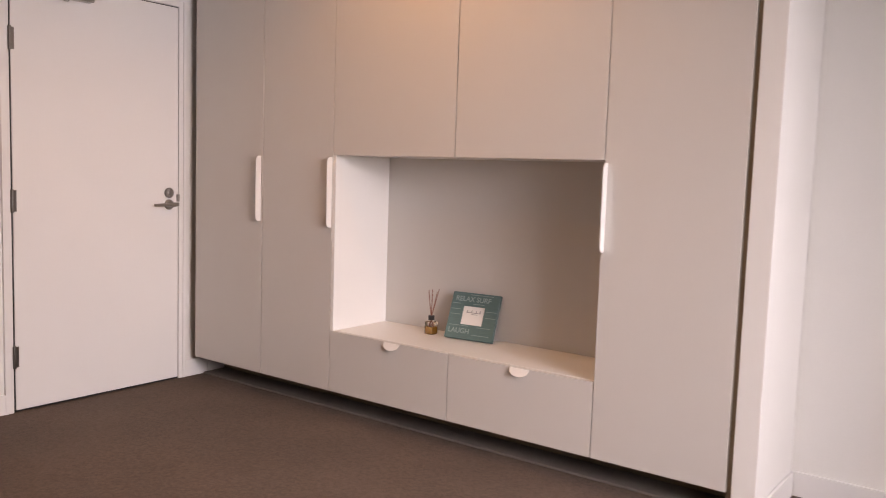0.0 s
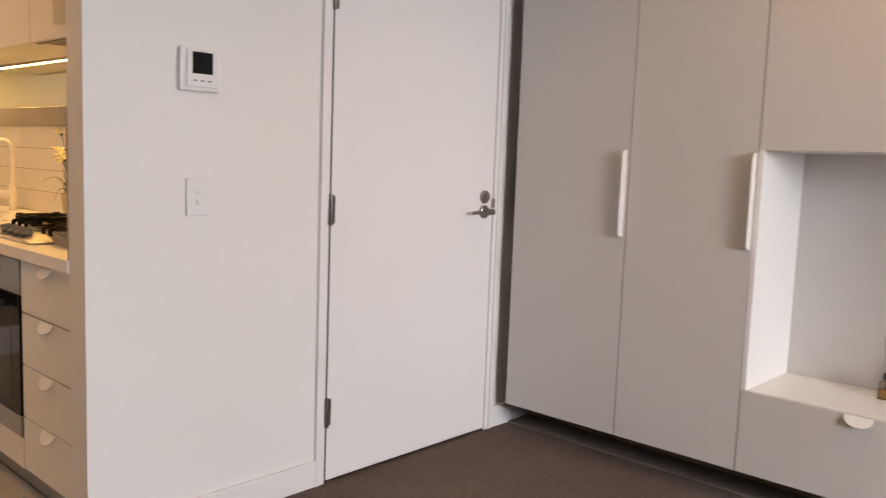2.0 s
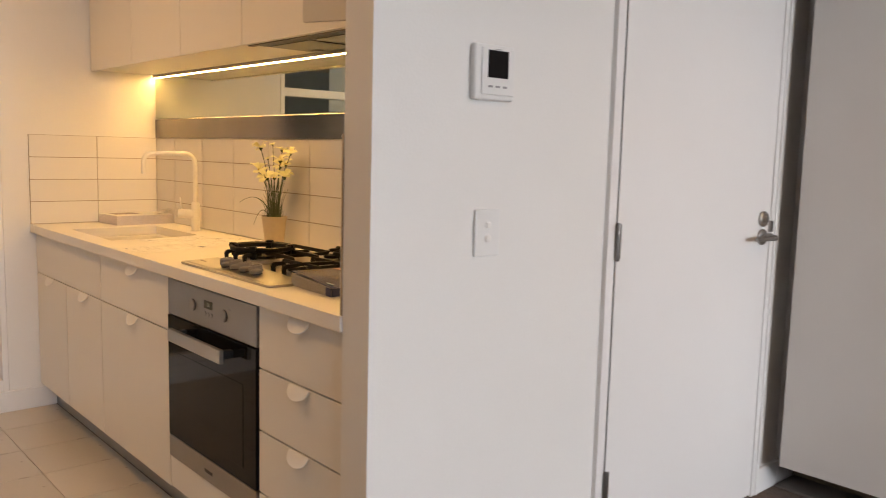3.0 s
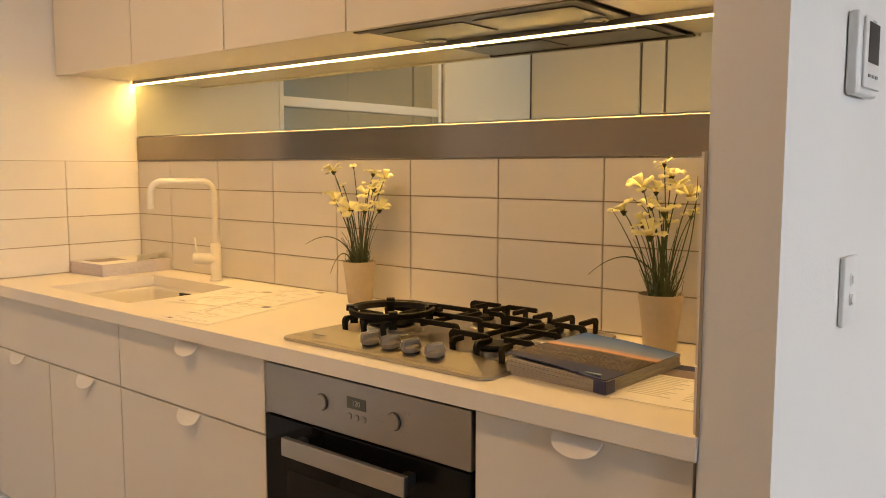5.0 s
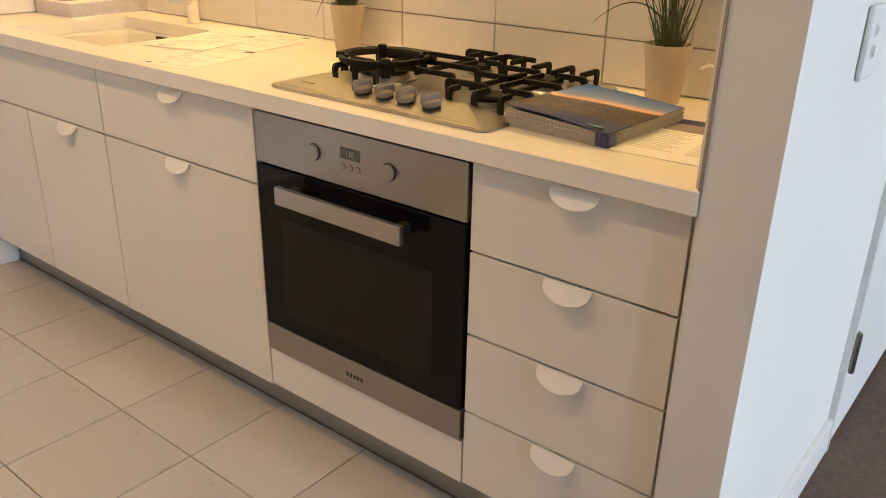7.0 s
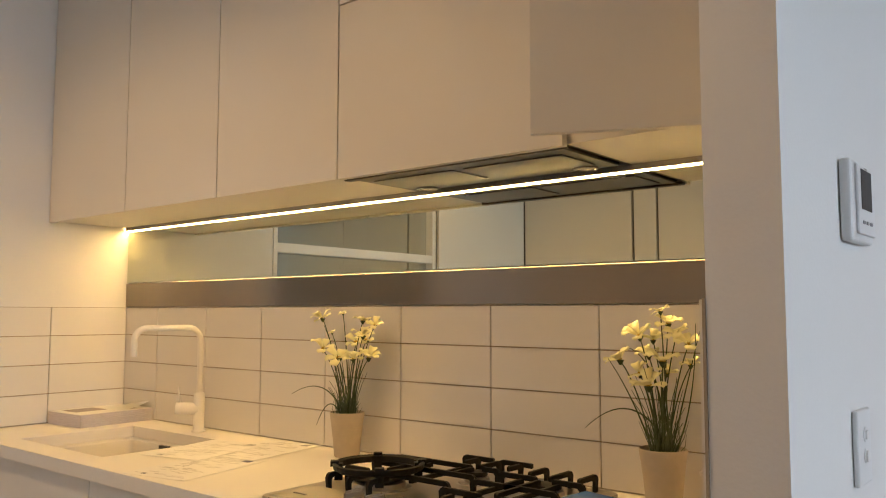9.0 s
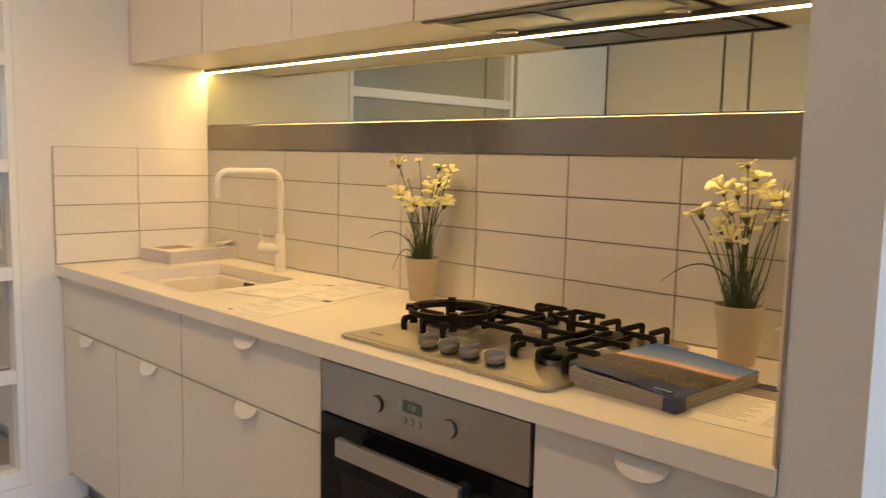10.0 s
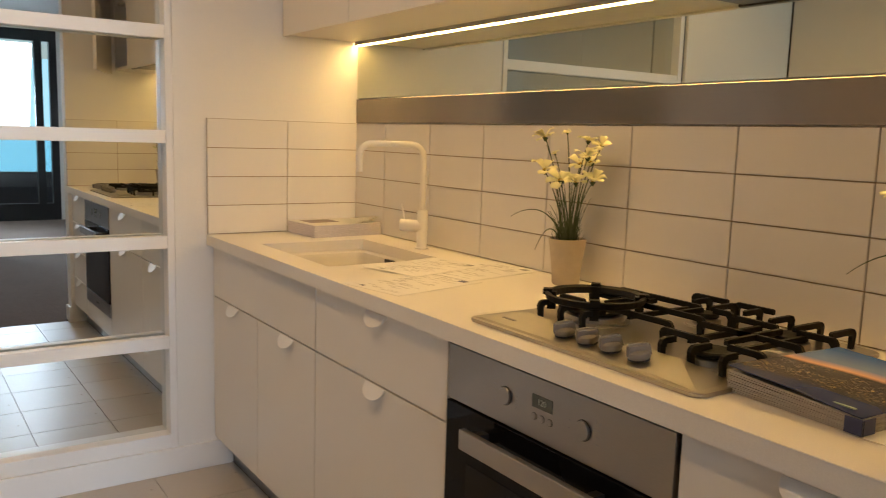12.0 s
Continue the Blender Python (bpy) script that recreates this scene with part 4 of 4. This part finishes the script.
bmo = Matrix.Translation((XN - 0.006, YU - 0.002, 0)) @ Matrix.Rotation(radians(25), 4, "Z") @ Matrix.Translation(op.location)
op.parent = upper
op.matrix_basis = Matrix.Translation(-upper.location) @ bmo

# range hood pulled under the cupboard
hood = thing("range_hood", (-4.2, 1.38, 1.60), "slim grey metal slide-out range hood with two lamps", "range hood")
put(hood, box("housing", -4.516, -3.888, yu + 0.002, YB - 0.03, 1.603, 1.655, HOODM, 0.002))
put(hood, boxes("filter", [(-4.50, -3.90, 1.265, 1.495, 1.594, 1.6025), (-4.47, -4.22, 1.30, 1.44, 1.5915, 1.5938), (-4.19, -3.93, 1.30, 1.44, 1.5915, 1.5938)], HOODM, 0.001))
for x in (-4.44, -3.97):
    put(hood, lathe("lamp_rim", [(0.028, 0), (0.028, -0.004), (0.021, -0.005), (0.021, -0.002)], CHROME, (x, 1.468, 1.5938), 28))
    put(hood, lathe("lamp_lens", [(0.020, -0.001), (0.016, -0.004), (0.006, -0.005)], HOBST, (x, 1.468, 1.5938), 24))
put(hood, boxes("lip", [(-4.516, -3.888, YU + T + 0.001, 1.262, 1.590, 1.598)], HOODM, 0.002))

# ---- barred mirror on the end wall ----
lad = thing("barred_mirror", (XL, 0.24, 0.098), "tall mirror behind a white timber frame with horizontal bars", "mirror")
YA, YZ = -0.338, 0.820
pane = box("mirror_pane", XL - 0.053, XL - 0.047, YA + 0.025, YZ - 0.025, 0.115, 2.30, MIRROR, 0)
pane.rotation_euler = (0, 0, radians(0.42))
put(lad, pane)
put(lad, boxes("frame", [(XL - 0.098, XL + 0.004, YZ - 0.024, YZ, 0.0985, 2.318), (XL - 0.098, XL + 0.004, YA, YA + 0.024, 0.0985, 2.318), (XL - 0.098, XL + 0.004, YA + 0.024, YZ - 0.024, 0.0985, 0.150), (XL - 0.098, XL + 0.004, YA + 0.024, YZ - 0.024, 2.28, 2.318)], TRIM, 0.001))
for z in (0.468, 0.829, 1.196, 1.549, 1.905):
    put(lad, box("bar", XL - 0.034, XL + 0.002, YA + 0.024, YZ - 0.024, z, z + 0.044, TRIM, 0.0015))

# ---- cupboards opposite ----
opp = thing("tall_cupboards", (-4.8, YS, 0), "tall white laminate cupboards opposite the bench", "cupboard")
for a, b in ((XL + 0.026, -5.262), (-5.245, -5.105), (-5.090, -4.40), (-4.397, -3.70)):
    put(opp, box("door", a, b, YS + 0.002, YS + 0.022, 0.10, 2.40, KITCH, 0.001))
put(opp, box("side_door", XL + 0.002, XL + 0.020, YS + 0.030, -0.352, 0.10, 2.40, KITCH, 0.001))
# thin dark sheets behind the doors, added to paint the shade in their gaps
put(opp, boxes("carcass", [(XL + 0.0005, -3.70, YS + 0.0002, YS + 0.0018, 0.10, 2.40), (XL + 0.0004, XL + 0.0018, YS + 0.0019, -0.346, 0.10, 2.40)], DARKIN))
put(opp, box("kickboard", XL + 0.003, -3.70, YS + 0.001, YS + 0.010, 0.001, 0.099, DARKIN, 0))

# ---- things on the bench ----
def sheet(name, x, y, w, h, turn, t, z, material, label, category):
    ob = slab(name, [(-w / 2, -h / 2), (w / 2, -h / 2), (w / 2, h / 2), (-w / 2, h / 2)], 0, t, material, (0, 0, 0), 0)
    ob.matrix_world = Matrix.Translation((x, y, z)) @ Matrix.Rotation(radians(turn), 4, "Z")
    return tagged(ob, label, category)


def on(parent, ob):
    """A part given in the parent's own axes."""
    m = Matrix.Translation(ob.location)
    ob.parent = parent
    ob.matrix_basis = m
    return ob


def plan_sheet(x, y, turn, z, seed):
    rnd = random.Random(seed)
    s = sheet("plan_sheet", x, y, 0.210, 0.297, turn, 0.0006, z, PAPER, "white printed floor plan sheet lying on the worktop", "paper")
    bars = []
    for i in range(70):
        px, py, pw = rnd.uniform(-0.09, 0.05), 0.0045 * round(rnd.uniform(-28, 28)), rnd.uniform(0.010, 0.045)
        bars.append((px, px + pw, py, py + 0.0016, 0.0008, 0.0010))
    on(s, boxes("printed_lines", bars, mat("faint grey ink", (0.52, 0.50, 0.48), 0.6, grain=0.05, scale=60)))
    on(s, boxes("printed_block", [(0.055, 0.08, 0.105, 0.125, 0.0008, 0.0011), (-0.06, -0.045, -0.13, -0.12, 0.0008, 0.0011)], NAVY if seed == 1 else INK))
plan_sheet(-4.905, 1.105, 12, ZC + 0.0005, 1)
plan_sheet(-4.985, 1.375, 10, ZC + 0.0015, 2)
plan_sheet(-5.105, 1.270, 14, ZC + 0.0025, 3)


def page_stack(name, w, h, n, t, seed):
    """Several thick magazines on one another, each a little shifted and bowed."""
    rnd = random.Random(seed)
    bm = bmesh.new()
    for i in range(n):
        ox, oy = rnd.uniform(-0.0014, 0.0014), rnd.uniform(-0.0014, 0.0014)
        gg = add_box(bm, -w / 2 + ox, w / 2 + ox, -h / 2 + oy, h / 2 + oy, i * t + 0.0003, (i + 1) * t - 0.0003)
    return bm


mag = tagged(new("magazine_stack"), "stack of glossy magazines with a dusk city cover", "magazines")
mag.matrix_world = Matrix.Translation((-3.804, 1.193, ZC + 0.0006)) @ Matrix.Rotation(radians(-3), 4, "Z")
MW, MH = 0.216, 0.276
def pile(x):
    """Height of the pile of magazines, lower towards the bound side."""
    return 0.034 - 0.010 * (x / MW + 0.5)
bm = page_stack("pages", MW, MH, 17, 0.00216, 5)
for v in bm.verts:
    v.co.z *= pile(v.co.x) / 0.0368
on(mag, mesh_ob("pages", bm, PAGES))
bm = bmesh.new()
nx, ny = 14, 12
vs = {}
for lay, dz in ((0, 0.0), (1, 0.0011)):
    for i in range(nx + 1):
        for j in range(ny + 1):
            u, v = i / nx, j / ny
            x = -MW / 2 + MW * u
            lift = 0.0006 + (0.006 * (1 - u) ** 2 + 0.004 * math.sin(math.pi * u) ** 2) * (1 - 0.5 * v) * (1 - u ** 6)
            vs[lay, i, j] = bm.verts.new((x, -MH / 2 - 0.001 + (MH + 0.002) * v, pile(x) + lift + dz))
for lay in (0, 1):
    for i in range(nx):
        for j in range(ny):
            f = (vs[lay, i, j], vs[lay, i + 1, j], vs[lay, i + 1, j + 1], vs[lay, i, j + 1])
            bm.faces.new(f if lay else f[::-1])
for i in range(nx):
    for j in (0, ny):
        bm.faces.new((vs[0, i, j], vs[0, i + 1, j], vs[1, i + 1, j], vs[1, i, j]))
for j in range(ny):
    for i in (0, nx):
        bm.faces.new((vs[0, i, j], vs[0, i, j + 1], vs[1, i, j + 1], vs[1, i, j]))
on(mag, mesh_ob("cover", bm, COVER, smooth=True)).data.set_sharp_from_angle(angle=radians(40))
on(mag, boxes("spine_label", [(MW / 2 + 0.003, MW / 2 + 0.004, -MH / 2 - 0.002, -MH / 2 + 0.024, 0.002, 0.024), (MW / 2 - 0.022, MW / 2 + 0.003, -MH / 2 - 0.0045, -MH / 2 - 0.0035, 0.002, 0.024)], NAVY))
on(mag, boxes("cover_lettering", [(0.052, 0.088, -MH / 2 + 0.014, -MH / 2 + 0.019, pile(0.07) + 0.0028, pile(0.07) + 0.0042)], PALETEAL))

fly = sheet("flyer", -3.605, 1.20, 0.21, 0.297, 4, 0.0012, ZC + 0.0005, PAPER, "printed white flyer with a navy header", "flyer")
on(fly, boxes("header", [(-0.10, 0.10, 0.10, 0.14, 0.0013, 0.0015)], NAVY))
on(fly, boxes("photo", [(-0.10, 0.10, 0.045, 0.098, 0.0013, 0.0015)], MAUVE))
on(fly, boxes("small_print", [(-0.09 + 0.1 * c, -0.09 + 0.1 * c + 0.08 - 0.01 * ((i * 7) % 3), 0.03 - 0.011 * i, 0.0335 - 0.011 * i, 0.0013, 0.0015) for i in range(13) for c in (0, 1)], mat("pale grey ink", (0.52, 0.51, 0.50), 0.6, grain=0.05, scale=60)))

bro = tagged(new("brochure_stack"), "stack of mauve edged brochures on the worktop", "brochures")
bro.matrix_world = Matrix.Translation((-5.925, 1.385, ZC + 0.0004)) @ Matrix.Rotation(radians(4), 4, "Z")
on(bro, mesh_ob("pages", page_stack("pages", 0.205, 0.285, 7, 0.0062, 8), mat("brochure edges", (0.60, 0.56, 0.60), 0.7, grain=0.45, scale=60, stain=0.1, stretch=(1, 1, 30))))
on(bro, box("top_sheet", -0.1, 0.1, -0.14, 0.14, 0.0436, 0.0449, PAPER, 0))
on(bro, boxes("printed_photo", [(-0.075, 0.02, -0.11, 0.01, 0.0450, 0.0453), (0.04, 0.075, 0.06, 0.10, 0.0450, 0.0453)], MAUVE))
curl = bmesh.new()
for j in range(7):
    for s in (0, 1):
        curl.verts.new((-0.02 + 0.11 * s, 0.02 + 0.115 * j / 6, 0.0455 + 0.024 * (j / 6) ** 2 * (0.4 + 0.6 * s)))
curl.verts.ensure_lookup_table()
for j in range(6):
    curl.faces.new([curl.verts[k] for k in (2 * j, 2 * j + 1, 2 * j + 3, 2 * j + 2)])
bmesh.ops.solidify(curl, geom=curl.faces[:], thickness=0.0006)
on(bro, mesh_ob("curled_page", curl, PAPER))


# ---- potted flowers ----
def flower(bm_p, bm_c, c, d, r, rnd):
    """Open flower of eight notched, cupped petals round c, facing along d."""
    d = Vector(d).normalized()
    q = Vector((0, 0, 1)).rotation_difference(d).to_matrix().to_4x4()
    base = Matrix.Translation(c) @ q
    n = 6
    for k in range(n):
        rot = base @ Matrix.Rotation(2 * math.pi * k / n + rnd.uniform(-0.15, 0.15), 4, "Z")
        lift = rnd.uniform(0.15, 0.95)
        rows = []
        for t, w in ((0.08, 0.10), (0.35, 0.30), (0.65, 0.44), (0.88, 0.42), (1.0, 0.26)):
            x = r * t
            z = r * lift * math.sin(t * 1.6) - 0.15 * r * t ** 3
            rows.append([bm_p.verts.new(rot @ Vector((x, s * w * r * 0.85, z + 0.05 * r * s * s * (1 if t < 0.9 else -1)))) for s in (-1, 0, 1)])
        for a, b in zip(rows, rows[1:]):
            for i in (0, 1):
                bm_p.faces.new((a[i], a[i + 1], b[i + 1], b[i]))
    bmesh.ops.create_icosphere(bm_c, subdivisions=1, radius=r * 0.2, matrix=base @ Matrix.Translation((0, 0, r * 0.12)) @ Matrix.Diagonal((1, 1, 0.6, 1)))


def potted_flowers(x, y, seed, heads, blades):
    rnd = random.Random(seed)
    p = thing("potted_flowers", (x, y, ZC), "pale ceramic pot of cream artificial cosmos flowers", "potted plant", "potted flowers on the bench")
    put(p, lathe("pot", [(0.033, 0), (0.035, 0.002), (0.0395, 0.05), (0.045, 0.095), (0.0485, 0.116), (0.0485, 0.120), (0.0465, 0.121), (0.044, 0.112), (0.042, 0.104)], POTM, (x, y, ZC + 0.0004), 36))
    put(p, lathe("soil", [(0.0425, 0.100), (0.0425, 0.107), (0.01, 0.110)], SOIL, (x, y, ZC), 20))
    bp, bc, bs, bg = bmesh.new(), bmesh.new(), bmesh.new(), bmesh.new()
    for hx, hy, hz, r in heads:
        hx, r = hx * (1.2 if seed == 11 else 1.0), r * 1.05
        a = rnd.uniform(0, 6.28)
        s0 = Vector((0.022 * math.cos(a) * rnd.random() + hx * 0.15, 0.022 * math.sin(a) * rnd.random(), 0.105))
        top = Vector((hx, hy, hz))
        mid = s0.lerp(top, 0.55) + Vector((-hx * 0.25, 0, 0.02))
        path = []
        for k in range(9):
            t = k / 8
            path.append((1 - t) ** 2 * s0 + 2 * t * (1 - t) * mid + t * t * top)
        add_tube(bs, path, 0.0017, 0.0012, 6)
        flower(bp, bc, top, (hx * 2.5 + rnd.uniform(-0.3, 0.3), -0.35 + rnd.uniform(-0.3, 0.3), 1.0), r, rnd)
        bmesh.ops.create_cone(bs, cap_ends=True, segments=8, radius1=0.002, radius2=r * 0.28, depth=r * 0.35, matrix=Matrix.Translation(top - Vector((0, 0, r * 0.12))))
    for k in range(30):
        a, l = rnd.uniform(0, 6.28), rnd.uniform(0.06, 0.19)
        s0 = Vector((0.026 * math.cos(a) * rnd.random(), 0.026 * math.sin(a) * rnd.random(), 0.104))
        lean_ = rnd.uniform(0.01, 0.05)
        path = [s0 + Vector((math.cos(a) * lean_ * t * t, math.sin(a) * lean_ * t * t * 0.7, l * t)) for t in (0, 0.25, 0.5, 0.75, 1)]
        add_tube(bs, path, 0.0013, 0.0006, 5)
    for k in range(150):
        a, l = rnd.uniform(0, 6.28), rnd.uniform(0.02, 0.09)
        s0 = Vector((0.03 * math.cos(a) * rnd.random(), 0.03 * math.sin(a) * rnd.random(), 0.105))
        e = s0 + Vector((rnd.uniform(-1, 1) * 0.025, rnd.uniform(-1, 1) * 0.025, l))
        add_tube(bg, [s0, s0.lerp(e, 0.5) + Vector((rnd.uniform(-0.008, 0.008), rnd.uniform(-0.008, 0.008), 0)), e], 0.0009, 0.0004, 4)
    for pts_ in blades:
        P = [Vector(q) for q in pts_]
        path = []
        for k in range(13):
            t = k / 12
            path.append((1 - t) ** 2 * P[0] + 2 * t * (1 - t) * P[1] + t * t * P[2])
        add_tube(bs, path, 0.0021, 0.0007, 6)
    at = (x, y, ZC)
    put(p, mesh_ob("stems", bs, STEM, at, True)), put(p, mesh_ob("fine_foliage", bg, GRASSM, at))
    pt = mesh_ob("petals", bp, PETAL, at, True)
    so = pt.modifiers.new("thick", "SOLIDIFY"); so.thickness = 0.0005
    put(p, pt), put(p, mesh_ob("flower_centres", bc, POLLEN, at))


potted_flowers(-4.725, 1.462, 11,
    [(-0.088, 0.0, 0.378, 0.030), (-0.026, 0.01, 0.392, 0.012), (-0.066, -0.02, 0.292, 0.034), (-0.004, -0.03, 0.268, 0.036), (0.010, 0.02, 0.312, 0.028), (0.048, 0.0, 0.372, 0.026), (0.070, 0.02, 0.360, 0.024), (0.066, -0.02, 0.332, 0.030), (0.042, 0.02, 0.318, 0.028), (0.076, -0.01, 0.272, 0.030), (0.044, -0.03, 0.268, 0.028), (-0.072, 0.02, 0.336, 0.012)],
    [((-0.01, 0, 0.105), (-0.05, -0.03, 0.235), (-0.165, -0.06, 0.165)), ((-0.01, -0.01, 0.105), (-0.04, -0.03, 0.19), (-0.07, -0.05, 0.085)), ((0.0, 0, 0.105), (-0.045, 0.01, 0.26), (-0.10, 0.0, 0.36))])
potted_flowers(-3.789, 1.448, 23,
    [(0.000, 0.0, 0.398, 0.020), (0.012, 0.01, 0.372, 0.028), (0.034, 0.0, 0.352, 0.026), (-0.042, -0.01, 0.346, 0.030), (-0.022, 0.01, 0.338, 0.024), (0.058, 0.0, 0.330, 0.030), (-0.082, -0.02, 0.296, 0.030), (-0.032, 0.01, 0.306, 0.026), (0.012, -0.02, 0.296, 0.034), (0.058, 0.01, 0.290, 0.022), (-0.048, 0.0, 0.268, 0.026), (-0.014, -0.03, 0.246, 0.036), (0.002, 0.02, 0.27, 0.022)],
    [((0.02, 0, 0.105), (0.08, -0.02, 0.20), (0.082, -0.02, 0.375)), ((-0.02, 0, 0.105), (-0.05, -0.02, 0.22), (-0.105, -0.03, 0.30)), ((0.015, 0, 0.105), (0.05, 0.0, 0.24), (0.085, 0.0, 0.37)), ((-0.005, 0, 0.15), (-0.06, -0.03, 0.245), (-0.15, -0.05, 0.155)), ((0.0, 0, 0.2), (-0.02, 0.0, 0.31), (-0.08, 0, 0.325))])

# small white hook standing by the nib
hook = thing("white_hook", (-3.672, 1.50, ZC), "curved white plastic spout behind the pots", "spout")
put(hook, tube("stem", [(-3.672, 1.50, ZC), (-3.674, 1.50, ZC + 0.025), (-3.684, 1.496, ZC + 0.055), (-3.700, 1.491, ZC + 0.076), (-3.714, 1.489, ZC + 0.081), (-3.729, 1.487, ZC + 0.072)], 0.009, PULL, 0.004))

# ---- tiles ----
def tile_mesh(name, w, h, t, bevel, material):
    bm = bmesh.new()
    add_box(bm, -w / 2, w / 2, -h / 2, h / 2, 0, t)
    top = [e for e in bm.edges if e.verts[0].co.z > t * 0.9 and e.verts[1].co.z > t * 0.9]
    bmesh.ops.bevel(bm, geom=top, offset=bevel, segments=2, affect="EDGES")
    me = bpy.data.meshes.new(name)
    bm.to_mesh(me)
    bm.free()
    me.materials.append(material)
    return me


def lay(parent, meshes, key, w, h, t, bevel, material, m):
    k = (key, round(w, 4), round(h, 4))
    if k not in meshes:
        meshes[k] = tile_mesh(key, w, h, t, bevel, material)
    ob = new(key, meshes[k])
    ob.parent = parent
    ob.matrix_basis = Matrix.Translation(-Vector(parent.location)) @ m
    return ob


store = {}
PW, PH, J = 0.3062, 0.1032, 0.0028
zrow = [ZC + 0.002 + PH * i for i in range(4)]
back = struct(box("splashback_bed", XL + 0.001, XN - 0.001, YB - 0.0045, YB - 0.0005, ZC + 0.001, zsb, WGROUT, 0), "white glazed wall tiles in stacked rows", "tiles")
cols = [-6.0435] + [-4.2835 + PW * i for i in range(-5, 3)] + [XN - 0.0015]
for a, b in zip(cols, cols[1:]):
    for z in zrow:
        lay(back, store, "tile", b - a - J, PH - J, 0.006, 0.0012, WTILE, Matrix.Translation(((a + b) / 2, YB - 0.0035, z + PH / 2)) @ Matrix.Rotation(radians(90 + random.uniform(-0.12, 0.12)), 4, "X"))
def side_tiles(x, sign, label):
    bed = struct(box("side_tile_bed", min(x, x + sign * 0.004), max(x, x + sign * 0.004), 0.937, YB - 0.010, ZC + 0.001, zsb, WGROUT, 0), label, "tiles")
    for a, b in ((0.937, 1.2405), (1.2405, YB - 0.0105)):
        for z in zrow:
            lay(bed, store, "tile", b - a - J, PH - J, 0.006, 0.0012, WTILE, Matrix.Translation((x + sign * 0.003, (a + b) / 2, z + PH / 2)) @ Matrix.Rotation(radians(90 * sign), 4, "Z") @ Matrix.Rotation(radians(90 + random.uniform(-0.12, 0.12)), 4, "X"))
side_tiles(XL + 0.0005, 1, "white glazed wall tiles at the bench's end")
side_tiles(XN - 0.0005, -1, "white glazed wall tiles on the nib")
FP = 0.3035
fx = [XL + 0.002] + [-5.1745 + FP * i for i in range(-2, 6)] + [-3.453]
fy = [YS + 0.002] + [0.731 + FP * i for i in range(-6, 1)] + [1.0265]
for a, b in zip(fx, fx[1:]):
    for c, d in zip(fy, fy[1:]):
        lay(kfloor, store, "tile", b - a - 0.003, d - c - 0.003, 0.0062, 0.0008, FTILE, Matrix.Translation(((a + b) / 2, (c + d) / 2, -0.006 + random.uniform(-0.0002, 0.0002))))

# lettering, petals and grass are too fine to take apart
for ob in list(scene.objects):
    if ob.name.split(".")[0] in ("petals", "flower_centres", "stems", "fine_foliage", "small_lettering", "dial_marks", "printed_lines", "printed_block", "small_print", "brand_mark", "logo_mark", "lettering", "pages"):
        tagged(ob, kind="stuff")
